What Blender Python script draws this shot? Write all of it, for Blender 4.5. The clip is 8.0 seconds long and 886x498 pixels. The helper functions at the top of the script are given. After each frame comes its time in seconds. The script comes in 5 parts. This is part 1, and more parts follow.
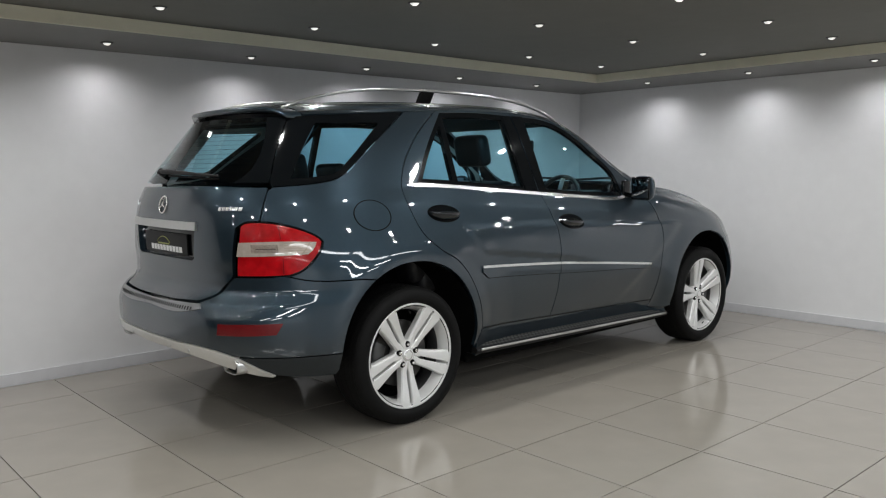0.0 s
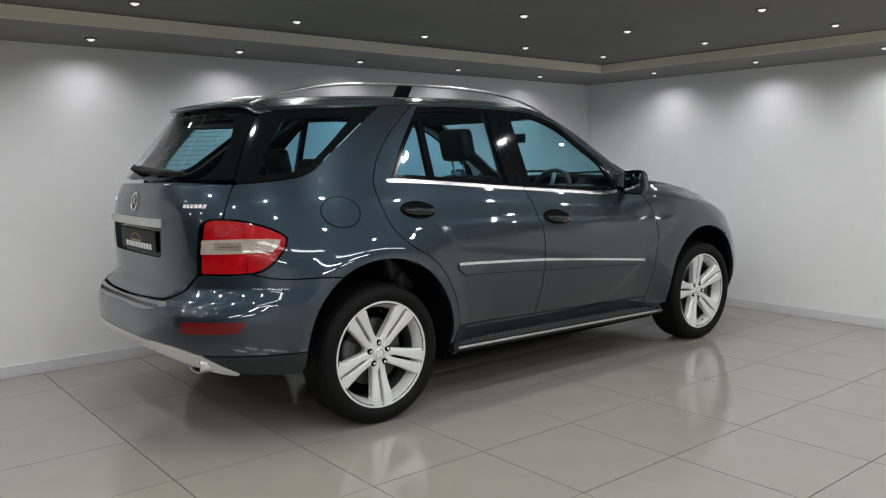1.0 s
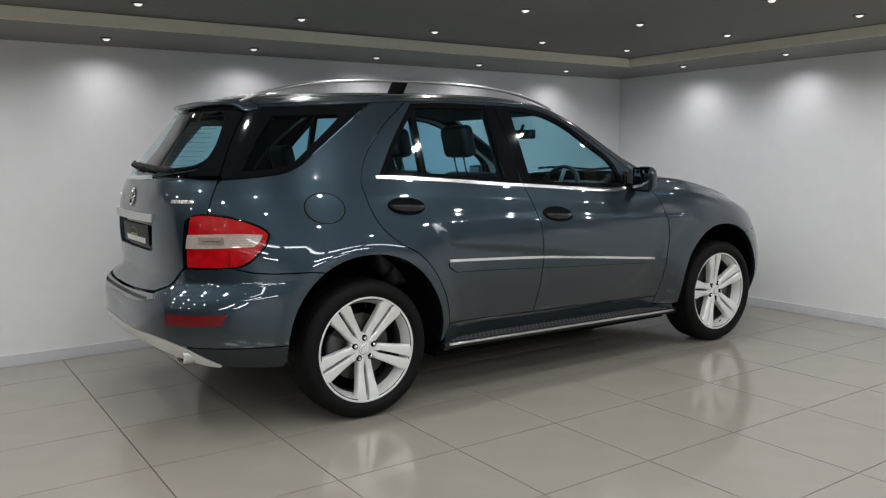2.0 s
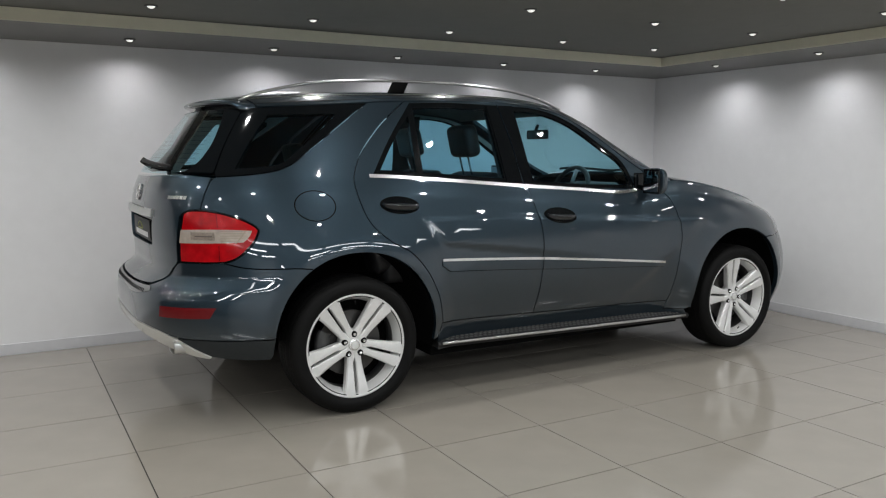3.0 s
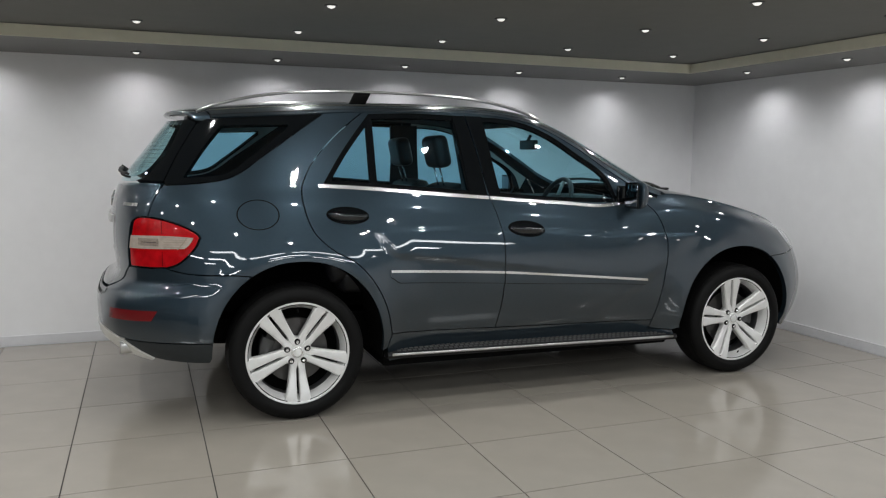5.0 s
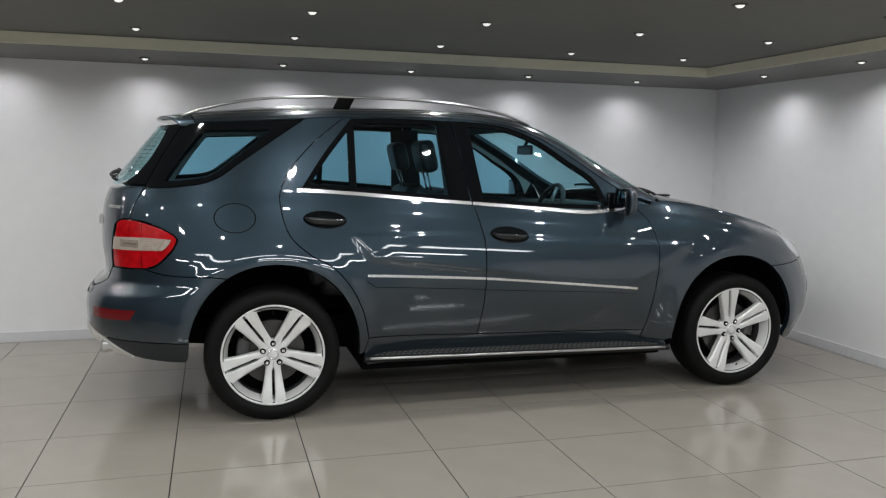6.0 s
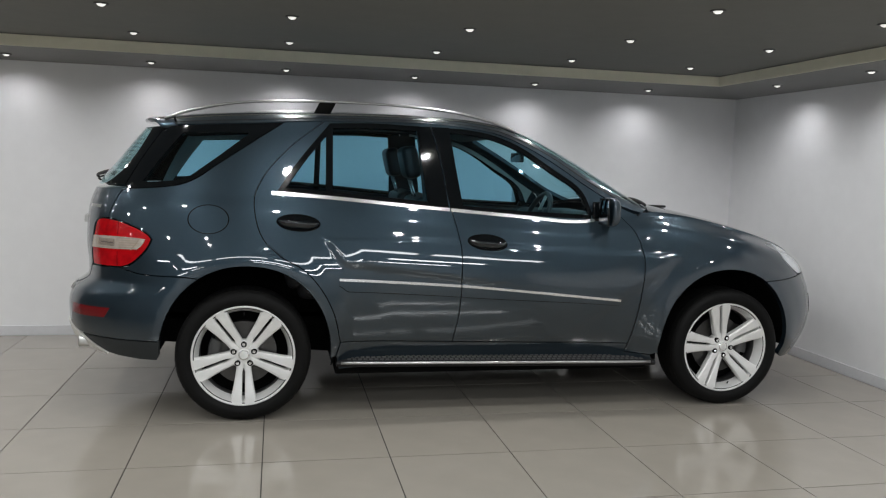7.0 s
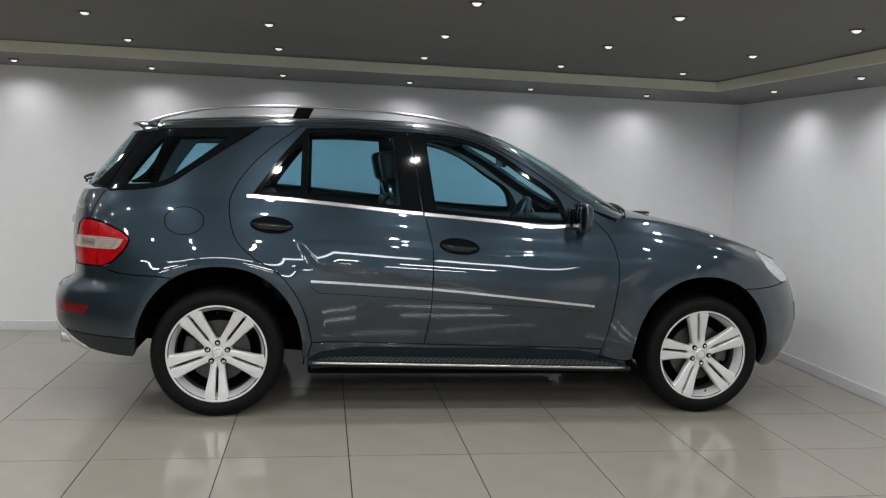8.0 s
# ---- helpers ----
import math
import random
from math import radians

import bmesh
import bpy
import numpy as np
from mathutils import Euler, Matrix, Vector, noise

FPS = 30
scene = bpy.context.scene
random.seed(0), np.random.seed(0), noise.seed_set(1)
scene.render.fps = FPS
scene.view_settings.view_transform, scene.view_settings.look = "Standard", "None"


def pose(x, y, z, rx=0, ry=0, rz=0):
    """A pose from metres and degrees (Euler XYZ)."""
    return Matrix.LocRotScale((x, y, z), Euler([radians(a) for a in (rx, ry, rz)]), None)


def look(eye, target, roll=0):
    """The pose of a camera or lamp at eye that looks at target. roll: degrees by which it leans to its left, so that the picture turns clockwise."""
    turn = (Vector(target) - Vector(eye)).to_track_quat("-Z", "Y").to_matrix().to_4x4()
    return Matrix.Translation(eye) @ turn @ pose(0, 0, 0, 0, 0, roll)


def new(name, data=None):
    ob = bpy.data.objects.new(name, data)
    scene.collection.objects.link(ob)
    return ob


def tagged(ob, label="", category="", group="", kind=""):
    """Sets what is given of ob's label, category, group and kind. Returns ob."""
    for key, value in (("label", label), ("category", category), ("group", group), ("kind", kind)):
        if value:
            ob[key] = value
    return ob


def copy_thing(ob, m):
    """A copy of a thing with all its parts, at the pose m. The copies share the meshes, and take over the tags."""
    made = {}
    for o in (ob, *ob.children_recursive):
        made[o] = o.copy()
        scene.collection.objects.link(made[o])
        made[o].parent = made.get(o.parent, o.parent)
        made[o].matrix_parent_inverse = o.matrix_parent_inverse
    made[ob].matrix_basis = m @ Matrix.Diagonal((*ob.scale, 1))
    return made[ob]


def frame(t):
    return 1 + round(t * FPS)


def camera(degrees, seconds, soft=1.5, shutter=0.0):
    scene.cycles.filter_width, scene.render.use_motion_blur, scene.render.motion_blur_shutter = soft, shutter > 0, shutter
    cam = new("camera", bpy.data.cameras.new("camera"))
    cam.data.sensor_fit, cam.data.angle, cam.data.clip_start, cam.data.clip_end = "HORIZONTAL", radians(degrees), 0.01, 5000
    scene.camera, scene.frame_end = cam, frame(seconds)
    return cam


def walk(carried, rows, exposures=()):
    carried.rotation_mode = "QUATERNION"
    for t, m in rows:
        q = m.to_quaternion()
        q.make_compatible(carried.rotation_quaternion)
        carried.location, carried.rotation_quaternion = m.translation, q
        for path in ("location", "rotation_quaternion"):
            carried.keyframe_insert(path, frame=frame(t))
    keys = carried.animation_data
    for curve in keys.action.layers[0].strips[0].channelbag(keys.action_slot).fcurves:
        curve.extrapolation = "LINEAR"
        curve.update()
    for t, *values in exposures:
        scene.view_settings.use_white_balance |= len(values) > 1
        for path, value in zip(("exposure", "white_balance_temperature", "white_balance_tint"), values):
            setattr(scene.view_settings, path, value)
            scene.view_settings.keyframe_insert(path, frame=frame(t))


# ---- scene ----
cam = camera(58.3, 8.0, soft=1.2)
PATH = [
    (0, (-2.582, -4.032, 1.323), (-1.251, -2.552, 1.123), -0.4),
    (0.5, (-2.459, -4.128, 1.333), (-1.16, -2.622, 1.121), -0.4),
    (1, (-2.276, -4.193, 1.349), (-1.018, -2.654, 1.125), -0.6),
    (2.5, (-1.773, -4.57, 1.359), (-0.731, -2.88, 1.12), -0.3),
    (3, (-1.598, -4.679, 1.361), (-0.626, -2.948, 1.122), -0.0),
    (3.5, (-1.403, -4.837, 1.377), (-0.498, -3.069, 1.138), 0.4),
    (4, (-1.189, -4.883, 1.376), (-0.349, -3.083, 1.14), 0.6),
    (4.5, (-0.96, -4.973, 1.393), (-0.187, -3.144, 1.159), 0.6),
    (6, (-0.299, -5.177, 1.428), (0.255, -3.269, 1.201), 0.9),
    (6.5, (-0.04, -5.279, 1.436), (0.44, -3.35, 1.215), 1.3),
    (7, (0.162, -5.26, 1.426), (0.575, -3.315, 1.216), 1.9),
    (7.5, (0.372, -5.322, 1.452), (0.722, -3.364, 1.246), 2.3),
    (8, (0.562, -5.389, 1.454), (0.865, -3.423, 1.246), 2.3),
]
walk(cam, [(t, look(eye, target, roll)) for t, eye, target, roll in PATH])

# ---------------------------------------------------------------- light
world = bpy.data.worlds.new("world")
scene.world = world
world.use_nodes = True
world.node_tree.nodes["Background"].inputs["Color"].default_value = (0.6, 0.65, 0.7, 1)
world.node_tree.nodes["Background"].inputs["Strength"].default_value = 0.02

# room: floor at z 0, back wall at ROOM_N, end wall at ROOM_E, raised ceiling with a lower soffit round it
ROOM_N, ROOM_E, ROOM_W, ROOM_S = 1.37, 4.25, -6.2, -9.0
CEIL, SOFFIT, SOFFIT_EDGE = 2.215, 2.142, 2.104
TRIM_N, TRIM_E = 0.74, 3.70
LAMP_X = (-4.70, -3.72, -2.73, -1.74, -0.75, 0.24, 1.25, 2.25, 3.19)
LAMP_Y = (0.30, -0.68, -1.66, -2.64)


def spot(name, place, target, watts, degrees, blend, colour):
    data = bpy.data.lights.new(name, "SPOT")
    data.energy, data.spot_size, data.spot_blend, data.color = watts, radians(degrees), blend, colour
    data.shadow_soft_size = 0.024
    ob = new(name, data)
    ob.matrix_world = look(place, target)
    return ob


def soffit_z(d):
    """Height of the soffit, d metres out from the trim."""
    return SOFFIT + (SOFFIT_EDGE - SOFFIT) * min(max(d / (ROOM_N - TRIM_N), 0), 1)


WASH_N = [(x, 1.10) for x in (-4.72, -3.73, -2.74, -1.75, -0.76, 0.23, 1.235, 2.24, 3.25)]
WASH_E = [(3.95, y) for y in (0.33, -0.67, -1.67, -2.67, -3.67)]
WASH_POWER, DOWN_POWER, TUBE_POWER = 9.0, 18.0, 29.0
for x, y in WASH_N:
    spot("wall_washer_lamp", (x, y, 2.100), (x, y + 0.04, 1.30), WASH_POWER, 152, 1.0, (0.98, 0.97, 1.0))
for x, y in WASH_E:
    spot("wall_washer_lamp", (x, y, 2.100), (x + 0.04, y, 1.30), WASH_POWER * 1.05, 152, 1.0, (0.98, 0.97, 1.0))
for x in LAMP_X:
    for y in LAMP_Y:
        spot("downlight_lamp", (x, y, 2.195), (x, y, 0), DOWN_POWER, 164, 0.70, (0.975, 0.98, 0.965))

# ---------------------------------------------------------------- materials
def material(name, colour, rough=0.5, metal=0.0, coat=0.0, spread=0.0, scale=20.0, bump=0.0, bump_scale=200.0, rough_spread=0.0, ior=1.5, spec=0.5):
    """A principled material whose colour wanders by spread at two scales, with a fine relief."""
    m = bpy.data.materials.new(name)
    m.use_nodes = True
    n, l = m.node_tree.nodes, m.node_tree.links
    b = n["Principled BSDF"]
    b.inputs["Base Color"].default_value = (*colour, 1)
    b.inputs["Roughness"].default_value = rough
    b.inputs["Metallic"].default_value = metal
    b.inputs["IOR"].default_value = ior
    b.inputs["Specular IOR Level"].default_value = spec
    b.inputs["Coat Weight"].default_value = coat
    b.inputs["Coat Roughness"].default_value = 0.03
    place = n.new("ShaderNodeTexCoord")
    if spread or rough_spread:
        big, small, mix = n.new("ShaderNodeTexNoise"), n.new("ShaderNodeTexNoise"), n.new("ShaderNodeMath")
        big.inputs["Scale"].default_value, small.inputs["Scale"].default_value = scale * 0.08, scale
        big.inputs["Detail"].default_value = small.inputs["Detail"].default_value = 4
        mix.operation = "ADD"
        for tex in (big, small):
            l.new(place.outputs["Object"], tex.inputs["Vector"])
        l.new(big.outputs["Fac"], mix.inputs[0])
        l.new(small.outputs["Fac"], mix.inputs[1])
        if spread:
            ramp = n.new("ShaderNodeMapRange")
            ramp.inputs["From Min"].default_value, ramp.inputs["From Max"].default_value = 0.6, 1.4
            ramp.inputs["To Min"].default_value, ramp.inputs["To Max"].default_value = 1 - spread, 1 + spread
            tint = n.new("ShaderNodeVectorMath")
            tint.operation = "SCALE"
            tint.inputs[0].default_value = colour
            l.new(mix.outputs[0], ramp.inputs["Value"])
            l.new(ramp.outputs[0], tint.inputs["Scale"])
            l.new(tint.outputs[0], b.inputs["Base Color"])
        if rough_spread:
            r = n.new("ShaderNodeMapRange")
            r.inputs["From Min"].default_value, r.inputs["From Max"].default_value = 0.6, 1.4
            r.inputs["To Min"].default_value, r.inputs["To Max"].default_value = max(rough - rough_spread, 0.02), rough + rough_spread
            l.new(mix.outputs[0], r.inputs["Value"])
            l.new(r.outputs[0], b.inputs["Roughness"])
    if bump:
        tex, bp = n.new("ShaderNodeTexNoise"), n.new("ShaderNodeBump")
        tex.inputs["Scale"].default_value = bump_scale
        bp.inputs["Strength"].default_value, bp.inputs["Distance"].default_value = bump, 0.002
        l.new(place.outputs["Object"], tex.inputs["Vector"])
        l.new(tex.outputs["Fac"], bp.inputs["Height"])
        l.new(bp.outputs["Normal"], b.inputs["Normal"])
    return m


def glowing(name, colour, strength):
    m = bpy.data.materials.new(name)
    m.use_nodes = True
    b = m.node_tree.nodes["Principled BSDF"]
    b.inputs["Base Color"].default_value = (*colour, 1)
    b.inputs["Emission Color"].default_value = (*colour, 1)
    b.inputs["Emission Strength"].default_value = strength
    return m


def window_glass(name, tint, gloss=1.0):
    """A tinted pane: it lets light through and mirrors at grazing angles."""
    m = bpy.data.materials.new(name)
    m.use_nodes = True
    n, l = m.node_tree.nodes, m.node_tree.links
    n.remove(n["Principled BSDF"])
    clear, shine, face, mix = (n.new("ShaderNodeBsdfTransparent"), n.new("ShaderNodeBsdfGlossy"), n.new("ShaderNodeLayerWeight"), n.new("ShaderNodeMixShader"))
    clear.inputs["Color"].default_value = (*tint, 1)
    shine.inputs["Roughness"].default_value = 0.02
    shine.inputs["Color"].default_value = (gloss, gloss, gloss, 1)
    face.inputs["Blend"].default_value = 0.5
    power, gain = n.new("ShaderNodeMath"), n.new("ShaderNodeMath")
    power.operation, gain.operation = "POWER", "MULTIPLY_ADD"
    power.inputs[1].default_value, gain.inputs[1].default_value, gain.inputs[2].default_value = 5.0, 0.94, 0.055
    l.new(face.outputs["Facing"], power.inputs[0])
    l.new(power.outputs[0], gain.inputs[0])
    l.new(gain.outputs[0], mix.inputs[0])
    l.new(clear.outputs[0], mix.inputs[1])
    l.new(shine.outputs[0], mix.inputs[2])
    l.new(mix.outputs[0], n["Material Output"].inputs["Surface"])
    return m


PAINT = material("slate_metallic_paint", (0.027, 0.044, 0.059), 0.38, 0.80, 1.0, 0.04, 900.0, spec=0.08)
PAINT.node_tree.nodes["Principled BSDF"].inputs["Coat IOR"].default_value = 1.72
GLOSS_BLACK = material("gloss_black_trim", (0.004, 0.005, 0.006), 0.06, 0.0, 0.0, spec=0.35)
# body colour darkened: the handle's dark reflection is put into the base
HANDLE = material("handle_dark_reflection", (0.008, 0.011, 0.014), 0.2, 0.3, 1.0, spec=0.3)
HEATER = material("brown_heating_print", (0.012, 0.011, 0.010), 0.9, spec=0.0)
MATT_BLACK = material("matt_black_plastic", (0.012, 0.012, 0.013), 0.55, 0.0, 0.0, 0.15, 60.0, 0.15, 900.0, spec=0.3)
RUBBER = material("tyre_rubber", (0.006, 0.006, 0.006), 0.6, 0.0, 0.0, 0.2, 40.0, 0.2, 500.0, 0.08, spec=0.12)
TREAD = material("grey_tread_rubber", (0.075, 0.075, 0.075), 0.5, 0.0, 0.0, 0.2, 60.0)
CHROME = material("chrome", (0.90, 0.90, 0.90), 0.26, 1.0)
MIRROR = material("dimming_mirror_glass", (0.25, 0.26, 0.28), 0.03, 1.0)
SATIN = material("satin_aluminium", (0.60, 0.60, 0.59), 0.30, 1.0, 0.0, 0.06, 60.0)
ALLOY = material("silver_alloy_paint", (0.80, 0.80, 0.79), 0.34, 0.35, 0.4, 0.05, 30.0)
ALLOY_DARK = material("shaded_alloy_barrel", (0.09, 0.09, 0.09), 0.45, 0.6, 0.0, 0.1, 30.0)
STEEL = material("brake_steel", (0.085, 0.082, 0.08), 0.42, 0.9, 0.0, 0.15, 50.0)
LAMP_RED = material("red_lamp_lens", (0.36, 0.003, 0.006), 0.14, 0.0, 0.35, 0.45, 25.0, 0.35, 120.0, spec=0.2)
VALANCE = material("dark_satin_plastic", (0.020, 0.024, 0.026), 0.45, 0.0, 0.0, 0.15, 60.0, spec=0.3)
# darker copy of the alloy: the shade between the spokes is in its colour
BARREL = material("shaded_grey_alloy_barrel", (0.12, 0.12, 0.12), 0.38, 0.6, 0.0, 0.1, 30.0)
LAMP_RIB = material("moulded_lens_rib", (0.30, 0.25, 0.20), 0.25, 0.0, 0.4)
LAMP_BULB = material("dim_lamp_inside", (0.24, 0.20, 0.17), 0.25, 0.0, 0.4, 0.45, 90.0)
LAMP_DARK = material("dark_lamp_holder", (0.05, 0.03, 0.03), 0.3)
LAMP_JOINT = material("dark_red_joint", (0.14, 0.003, 0.005), 0.2)
REFLECTOR = material("dark_red_reflector", (0.13, 0.004, 0.006), 0.25, 0.0, 0.3, 0.15, 60.0, 0.2, 300.0)
DARK_CHROME = material("dark_chrome", (0.34, 0.345, 0.35), 0.30, 1.0)
SKID = material("silver_painted_plastic", (0.66, 0.65, 0.62), 0.30, 0.45, 0.4, 0.05, 60.0)
LAMP_CLEAR = material("clear_lamp_lens", (0.42, 0.36, 0.31), 0.12, 0.1, 1.0, 0.25, 40.0, 0.25, 120.0, spec=0.2)
HEADLAMP = material("headlamp_lens", (0.62, 0.65, 0.68), 0.12, 0.2, 0.8, 0.1, 30.0)
CABIN = material("charcoal_cabin_trim", (0.020, 0.020, 0.022), 0.6, 0.0, 0.0, 0.2, 40.0, 0.2, 700.0)
LEATHER = material("black_leather", (0.018, 0.018, 0.020), 0.42, 0.0, 0.0, 0.2, 60.0, 0.25, 400.0)
HEADLINER = material("grey_headliner", (0.16, 0.16, 0.16), 0.9, 0.0, 0.0, 0.1, 60.0)
PILLAR_TRIM = material("pale_grey_pillar_lining", (0.55, 0.56, 0.56), 0.7, 0.0, 0.0, 0.06, 60.0)
UNDERSIDE = material("underbody", (0.004, 0.004, 0.004), 0.9, 0.0, 0.0, 0.2, 20.0, spec=0.05)
PLATE = material("black_plate", (0.008, 0.008, 0.008), 0.4, spec=0.12)
WHITE_INK = material("white_print", (0.75, 0.75, 0.75), 0.5)
GREEN_INK = material("olive_print", (0.30, 0.33, 0.10), 0.5)
GLASS = window_glass("tinted_window_glass", (0.52, 0.81, 0.93))
GLASS_LIGHT = window_glass("windscreen_glass", (0.62, 0.82, 0.85))

WALL = material("grey_white_wall_paint", (0.79, 0.79, 0.80), 0.62, 0.0, 0.0, 0.03, 9.0, 0.05, 90.0)
CEILING = material("dark_grey_ceiling_paint", (0.165, 0.164, 0.150), 0.8, 0.0, 0.0, 0.05, 8.0, 0.05, 90.0)
# for the unseen west wall: dark so the car's tail mirrors dark surroundings
WALL_DARK = material("unseen_wall_dark", (0.04, 0.041, 0.043), 0.7, 0.0, 0.0, 0.05, 9.0)
# for the unseen south wall: lightened as a reflector for the doors
WALL_MID = material("unseen_wall_light", (0.42, 0.43, 0.435), 0.7, 0.0, 0.0, 0.05, 9.0)
SOFFIT_PAINT = material("grey_soffit_paint", (0.22, 0.22, 0.217), 0.75, 0.0, 0.0, 0.04, 8.0)
TRIM_PAINT = material("cream_cornice_paint", (0.84, 0.81, 0.66), 0.6, 0.0, 0.0, 0.05, 12.0)
SKIRTING = material("pale_grey_skirting", (0.64, 0.64, 0.66), 0.4, 0.0, 0.0, 0.05, 20.0)
GROUT = material("dark_grout", (0.035, 0.032, 0.03), 0.9, 0.0, 0.0, 0.3, 30.0)
TILE = material("polished_porcelain_tile", (0.305, 0.280, 0.243), 0.12, 0.0, 0.0, 0.06, 5.0, 0.0, 90.0, 0.05)
LENS_ON = glowing("lit_lamp_lens", (1.0, 0.98, 0.94), 0.8)
TUBE_ON = glowing("lit_fluorescent_tube", (0.93, 0.97, 1.0), 4.0)

# ---------------------------------------------------------------- mesh helpers
def link(name, bm, mat, parent=None, label="", smooth=True):
    me = bpy.data.meshes.new(name)
    bm.to_mesh(me)
    bm.free()
    me.materials.append(mat)
    if smooth:
        for p in me.polygons:
            p.use_smooth = True
    ob = new(name, me)
    if parent is not None:
        ob.parent = parent
    if label:
        tagged(ob, label)
    return ob


def part(name, bm, mat, parent, label="", smooth=True):
    return link(name, bm, mat, parent, label, smooth)


def box_bm(lo, hi, bevel=0.0, seg=2):
    bm = bmesh.new()
    bmesh.ops.create_cube(bm, size=1)
    for v in bm.verts:
        v.co = Vector([lo[i] + (v.co[i] + 0.5) * (hi[i] - lo[i]) for i in range(3)])
    if bevel:
        bmesh.ops.bevel(bm, geom=bm.edges[:], offset=bevel, segments=seg, affect="EDGES", profile=0.6)
    return bm


def revolve_bm(profile, seg=64, axis="y", arc=360.0, start=0.0):
    """Turns a profile of (radius, along) about an axis through the origin."""
    bm = bmesh.new()
    rings = []
    whole = abs(arc - 360) < 1e-6
    for k in range(seg if whole else seg + 1):
        a = radians(start + arc * k / seg)
        if axis == "y":
            rings.append([bm.verts.new((r * math.cos(a), h, r * math.sin(a))) for r, h in profile])
        else:
            rings.append([bm.verts.new((r * math.cos(a), r * math.sin(a), h)) for r, h in profile])
    n = len(rings)
    for k in range(n if whole else n - 1):
        p, q = rings[k], rings[(k + 1) % n]
        for j in range(len(profile) - 1):
            bm.faces.new((p[j], q[j], q[j + 1], p[j + 1]))
    bmesh.ops.remove_doubles(bm, verts=bm.verts[:], dist=1e-6)
    bmesh.ops.recalc_face_normals(bm, faces=bm.faces[:])
    return bm


def tube_bm(points, radius, seg=10, squash=(1.0, 1.0), close=True):
    """A tube along points; squash scales it sideways and upwards; radius may be a list."""
    bm = bmesh.new()
    pts = [Vector(p) for p in points]
    rings = []
    for i, p in enumerate(pts):
        d = (pts[min(i + 1, len(pts) - 1)] - pts[max(i - 1, 0)]).normalized()
        up = Vector((0, 0, 1)) if abs(d.z) < 0.95 else Vector((0, 1, 0))
        side = d.cross(up).normalized()
        up = side.cross(d)
        r = radius[i] if isinstance(radius, (list, tuple)) else radius
        rings.append([bm.verts.new(p + side * r * squash[0] * math.cos(2 * math.pi * k / seg) + up * r * squash[1] * math.sin(2 * math.pi * k / seg)) for k in range(seg)])
    for a, b in zip(rings, rings[1:]):
        for k in range(seg):
            bm.faces.new((a[k], a[(k + 1) % seg], b[(k + 1) % seg], b[k]))
    if close:
        bm.faces.new(rings[0])
        bm.faces.new(rings[-1][::-1])
    bmesh.ops.recalc_face_normals(bm, faces=bm.faces[:])
    return bm


def hermite(xs, ys):
    """A smooth curve through knots, for arrays; flat beyond its ends is not assumed: it goes on straight."""
    xs, ys = np.array(xs, float), np.array(ys, float)
    d = np.gradient(ys, xs)

    def f(x):
        x = np.asarray(x, float)
        i = np.clip(np.searchsorted(xs, x) - 1, 0, len(xs) - 2)
        h = xs[i + 1] - xs[i]
        u = (x - xs[i]) / h
        uc = np.clip(u, 0, 1)
        y = ((1 + 2 * uc) * (1 - uc) ** 2 * ys[i] + uc * (1 - uc) ** 2 * h * d[i] + uc ** 2 * (3 - 2 * uc) * ys[i + 1] + uc ** 2 * (uc - 1) * h * d[i + 1])
        return y + (u - uc) * h * np.where(u > 1, d[i + 1], d[i])
    return f


def curve(points, step=0.02):
    """A smooth open line through 2D points, at even steps."""
    p = np.array(points, float)
    t = np.concatenate([[0], np.cumsum(np.hypot(*np.diff(p, axis=0).T))])
    n = max(int(t[-1] / step), 1)
    u = np.linspace(0, t[-1], n + 1)
    if len(p) == 2:
        return np.stack([np.interp(u, t, p[:, 0]), np.interp(u, t, p[:, 1])], 1)
    return np.stack([hermite(t, p[:, 0])(u), hermite(t, p[:, 1])(u)], 1)


def straight(points, step=0.02):
    p = np.array(points, float)
    out = [curve(p[i:i + 2], step)[:-1] for i in range(len(p) - 1)]
    return np.concatenate(out + [p[-1:]])


def join(*lines):
    """Joins lines end to end into one loop with no doubled points."""
    pts = []
    for line in lines:
        for q in line:
            if not pts or np.hypot(*(np.array(q) - pts[-1])) > 1e-4:
                pts.append(np.array(q, float))
    if np.hypot(*(pts[0] - pts[-1])) < 1e-4:
        pts.pop()
    return np.array(pts)


# ---------------------------------------------------------------- the room
def slab(name, lo, hi, mat, label, category):
    return tagged(link(name, box_bm(lo, hi), mat, smooth=False), label, category, kind="structure")


slab("ground", (ROOM_W - 0.2, ROOM_S - 0.2, -0.25), (ROOM_E + 0.2, ROOM_N + 0.2, -0.006), GROUT, "dark grout bed under the showroom floor tiles", "floor")
slab("wall_north", (ROOM_W, ROOM_N, -0.02), (ROOM_E, ROOM_N + 0.15, 2.5), WALL, "smooth grey-white painted showroom wall lit by downlights", "wall")
slab("wall_east", (ROOM_E, ROOM_S, -0.02), (ROOM_E + 0.15, ROOM_N + 0.15, 2.5), WALL, "smooth grey-white painted end wall of the showroom", "wall")
slab("wall_west", (ROOM_W - 0.15, ROOM_S, -0.02), (ROOM_W, ROOM_N + 0.15, 2.5), WALL_DARK, "plain dark grey showroom wall out of view, darkened for the car's reflections", "wall")
slab("wall_south", (ROOM_W - 0.15, ROOM_S - 0.15, -0.02), (ROOM_E + 0.15, ROOM_S, 2.5), WALL_MID, "plain light grey showroom wall out of view, lightened to brighten the doors", "wall")
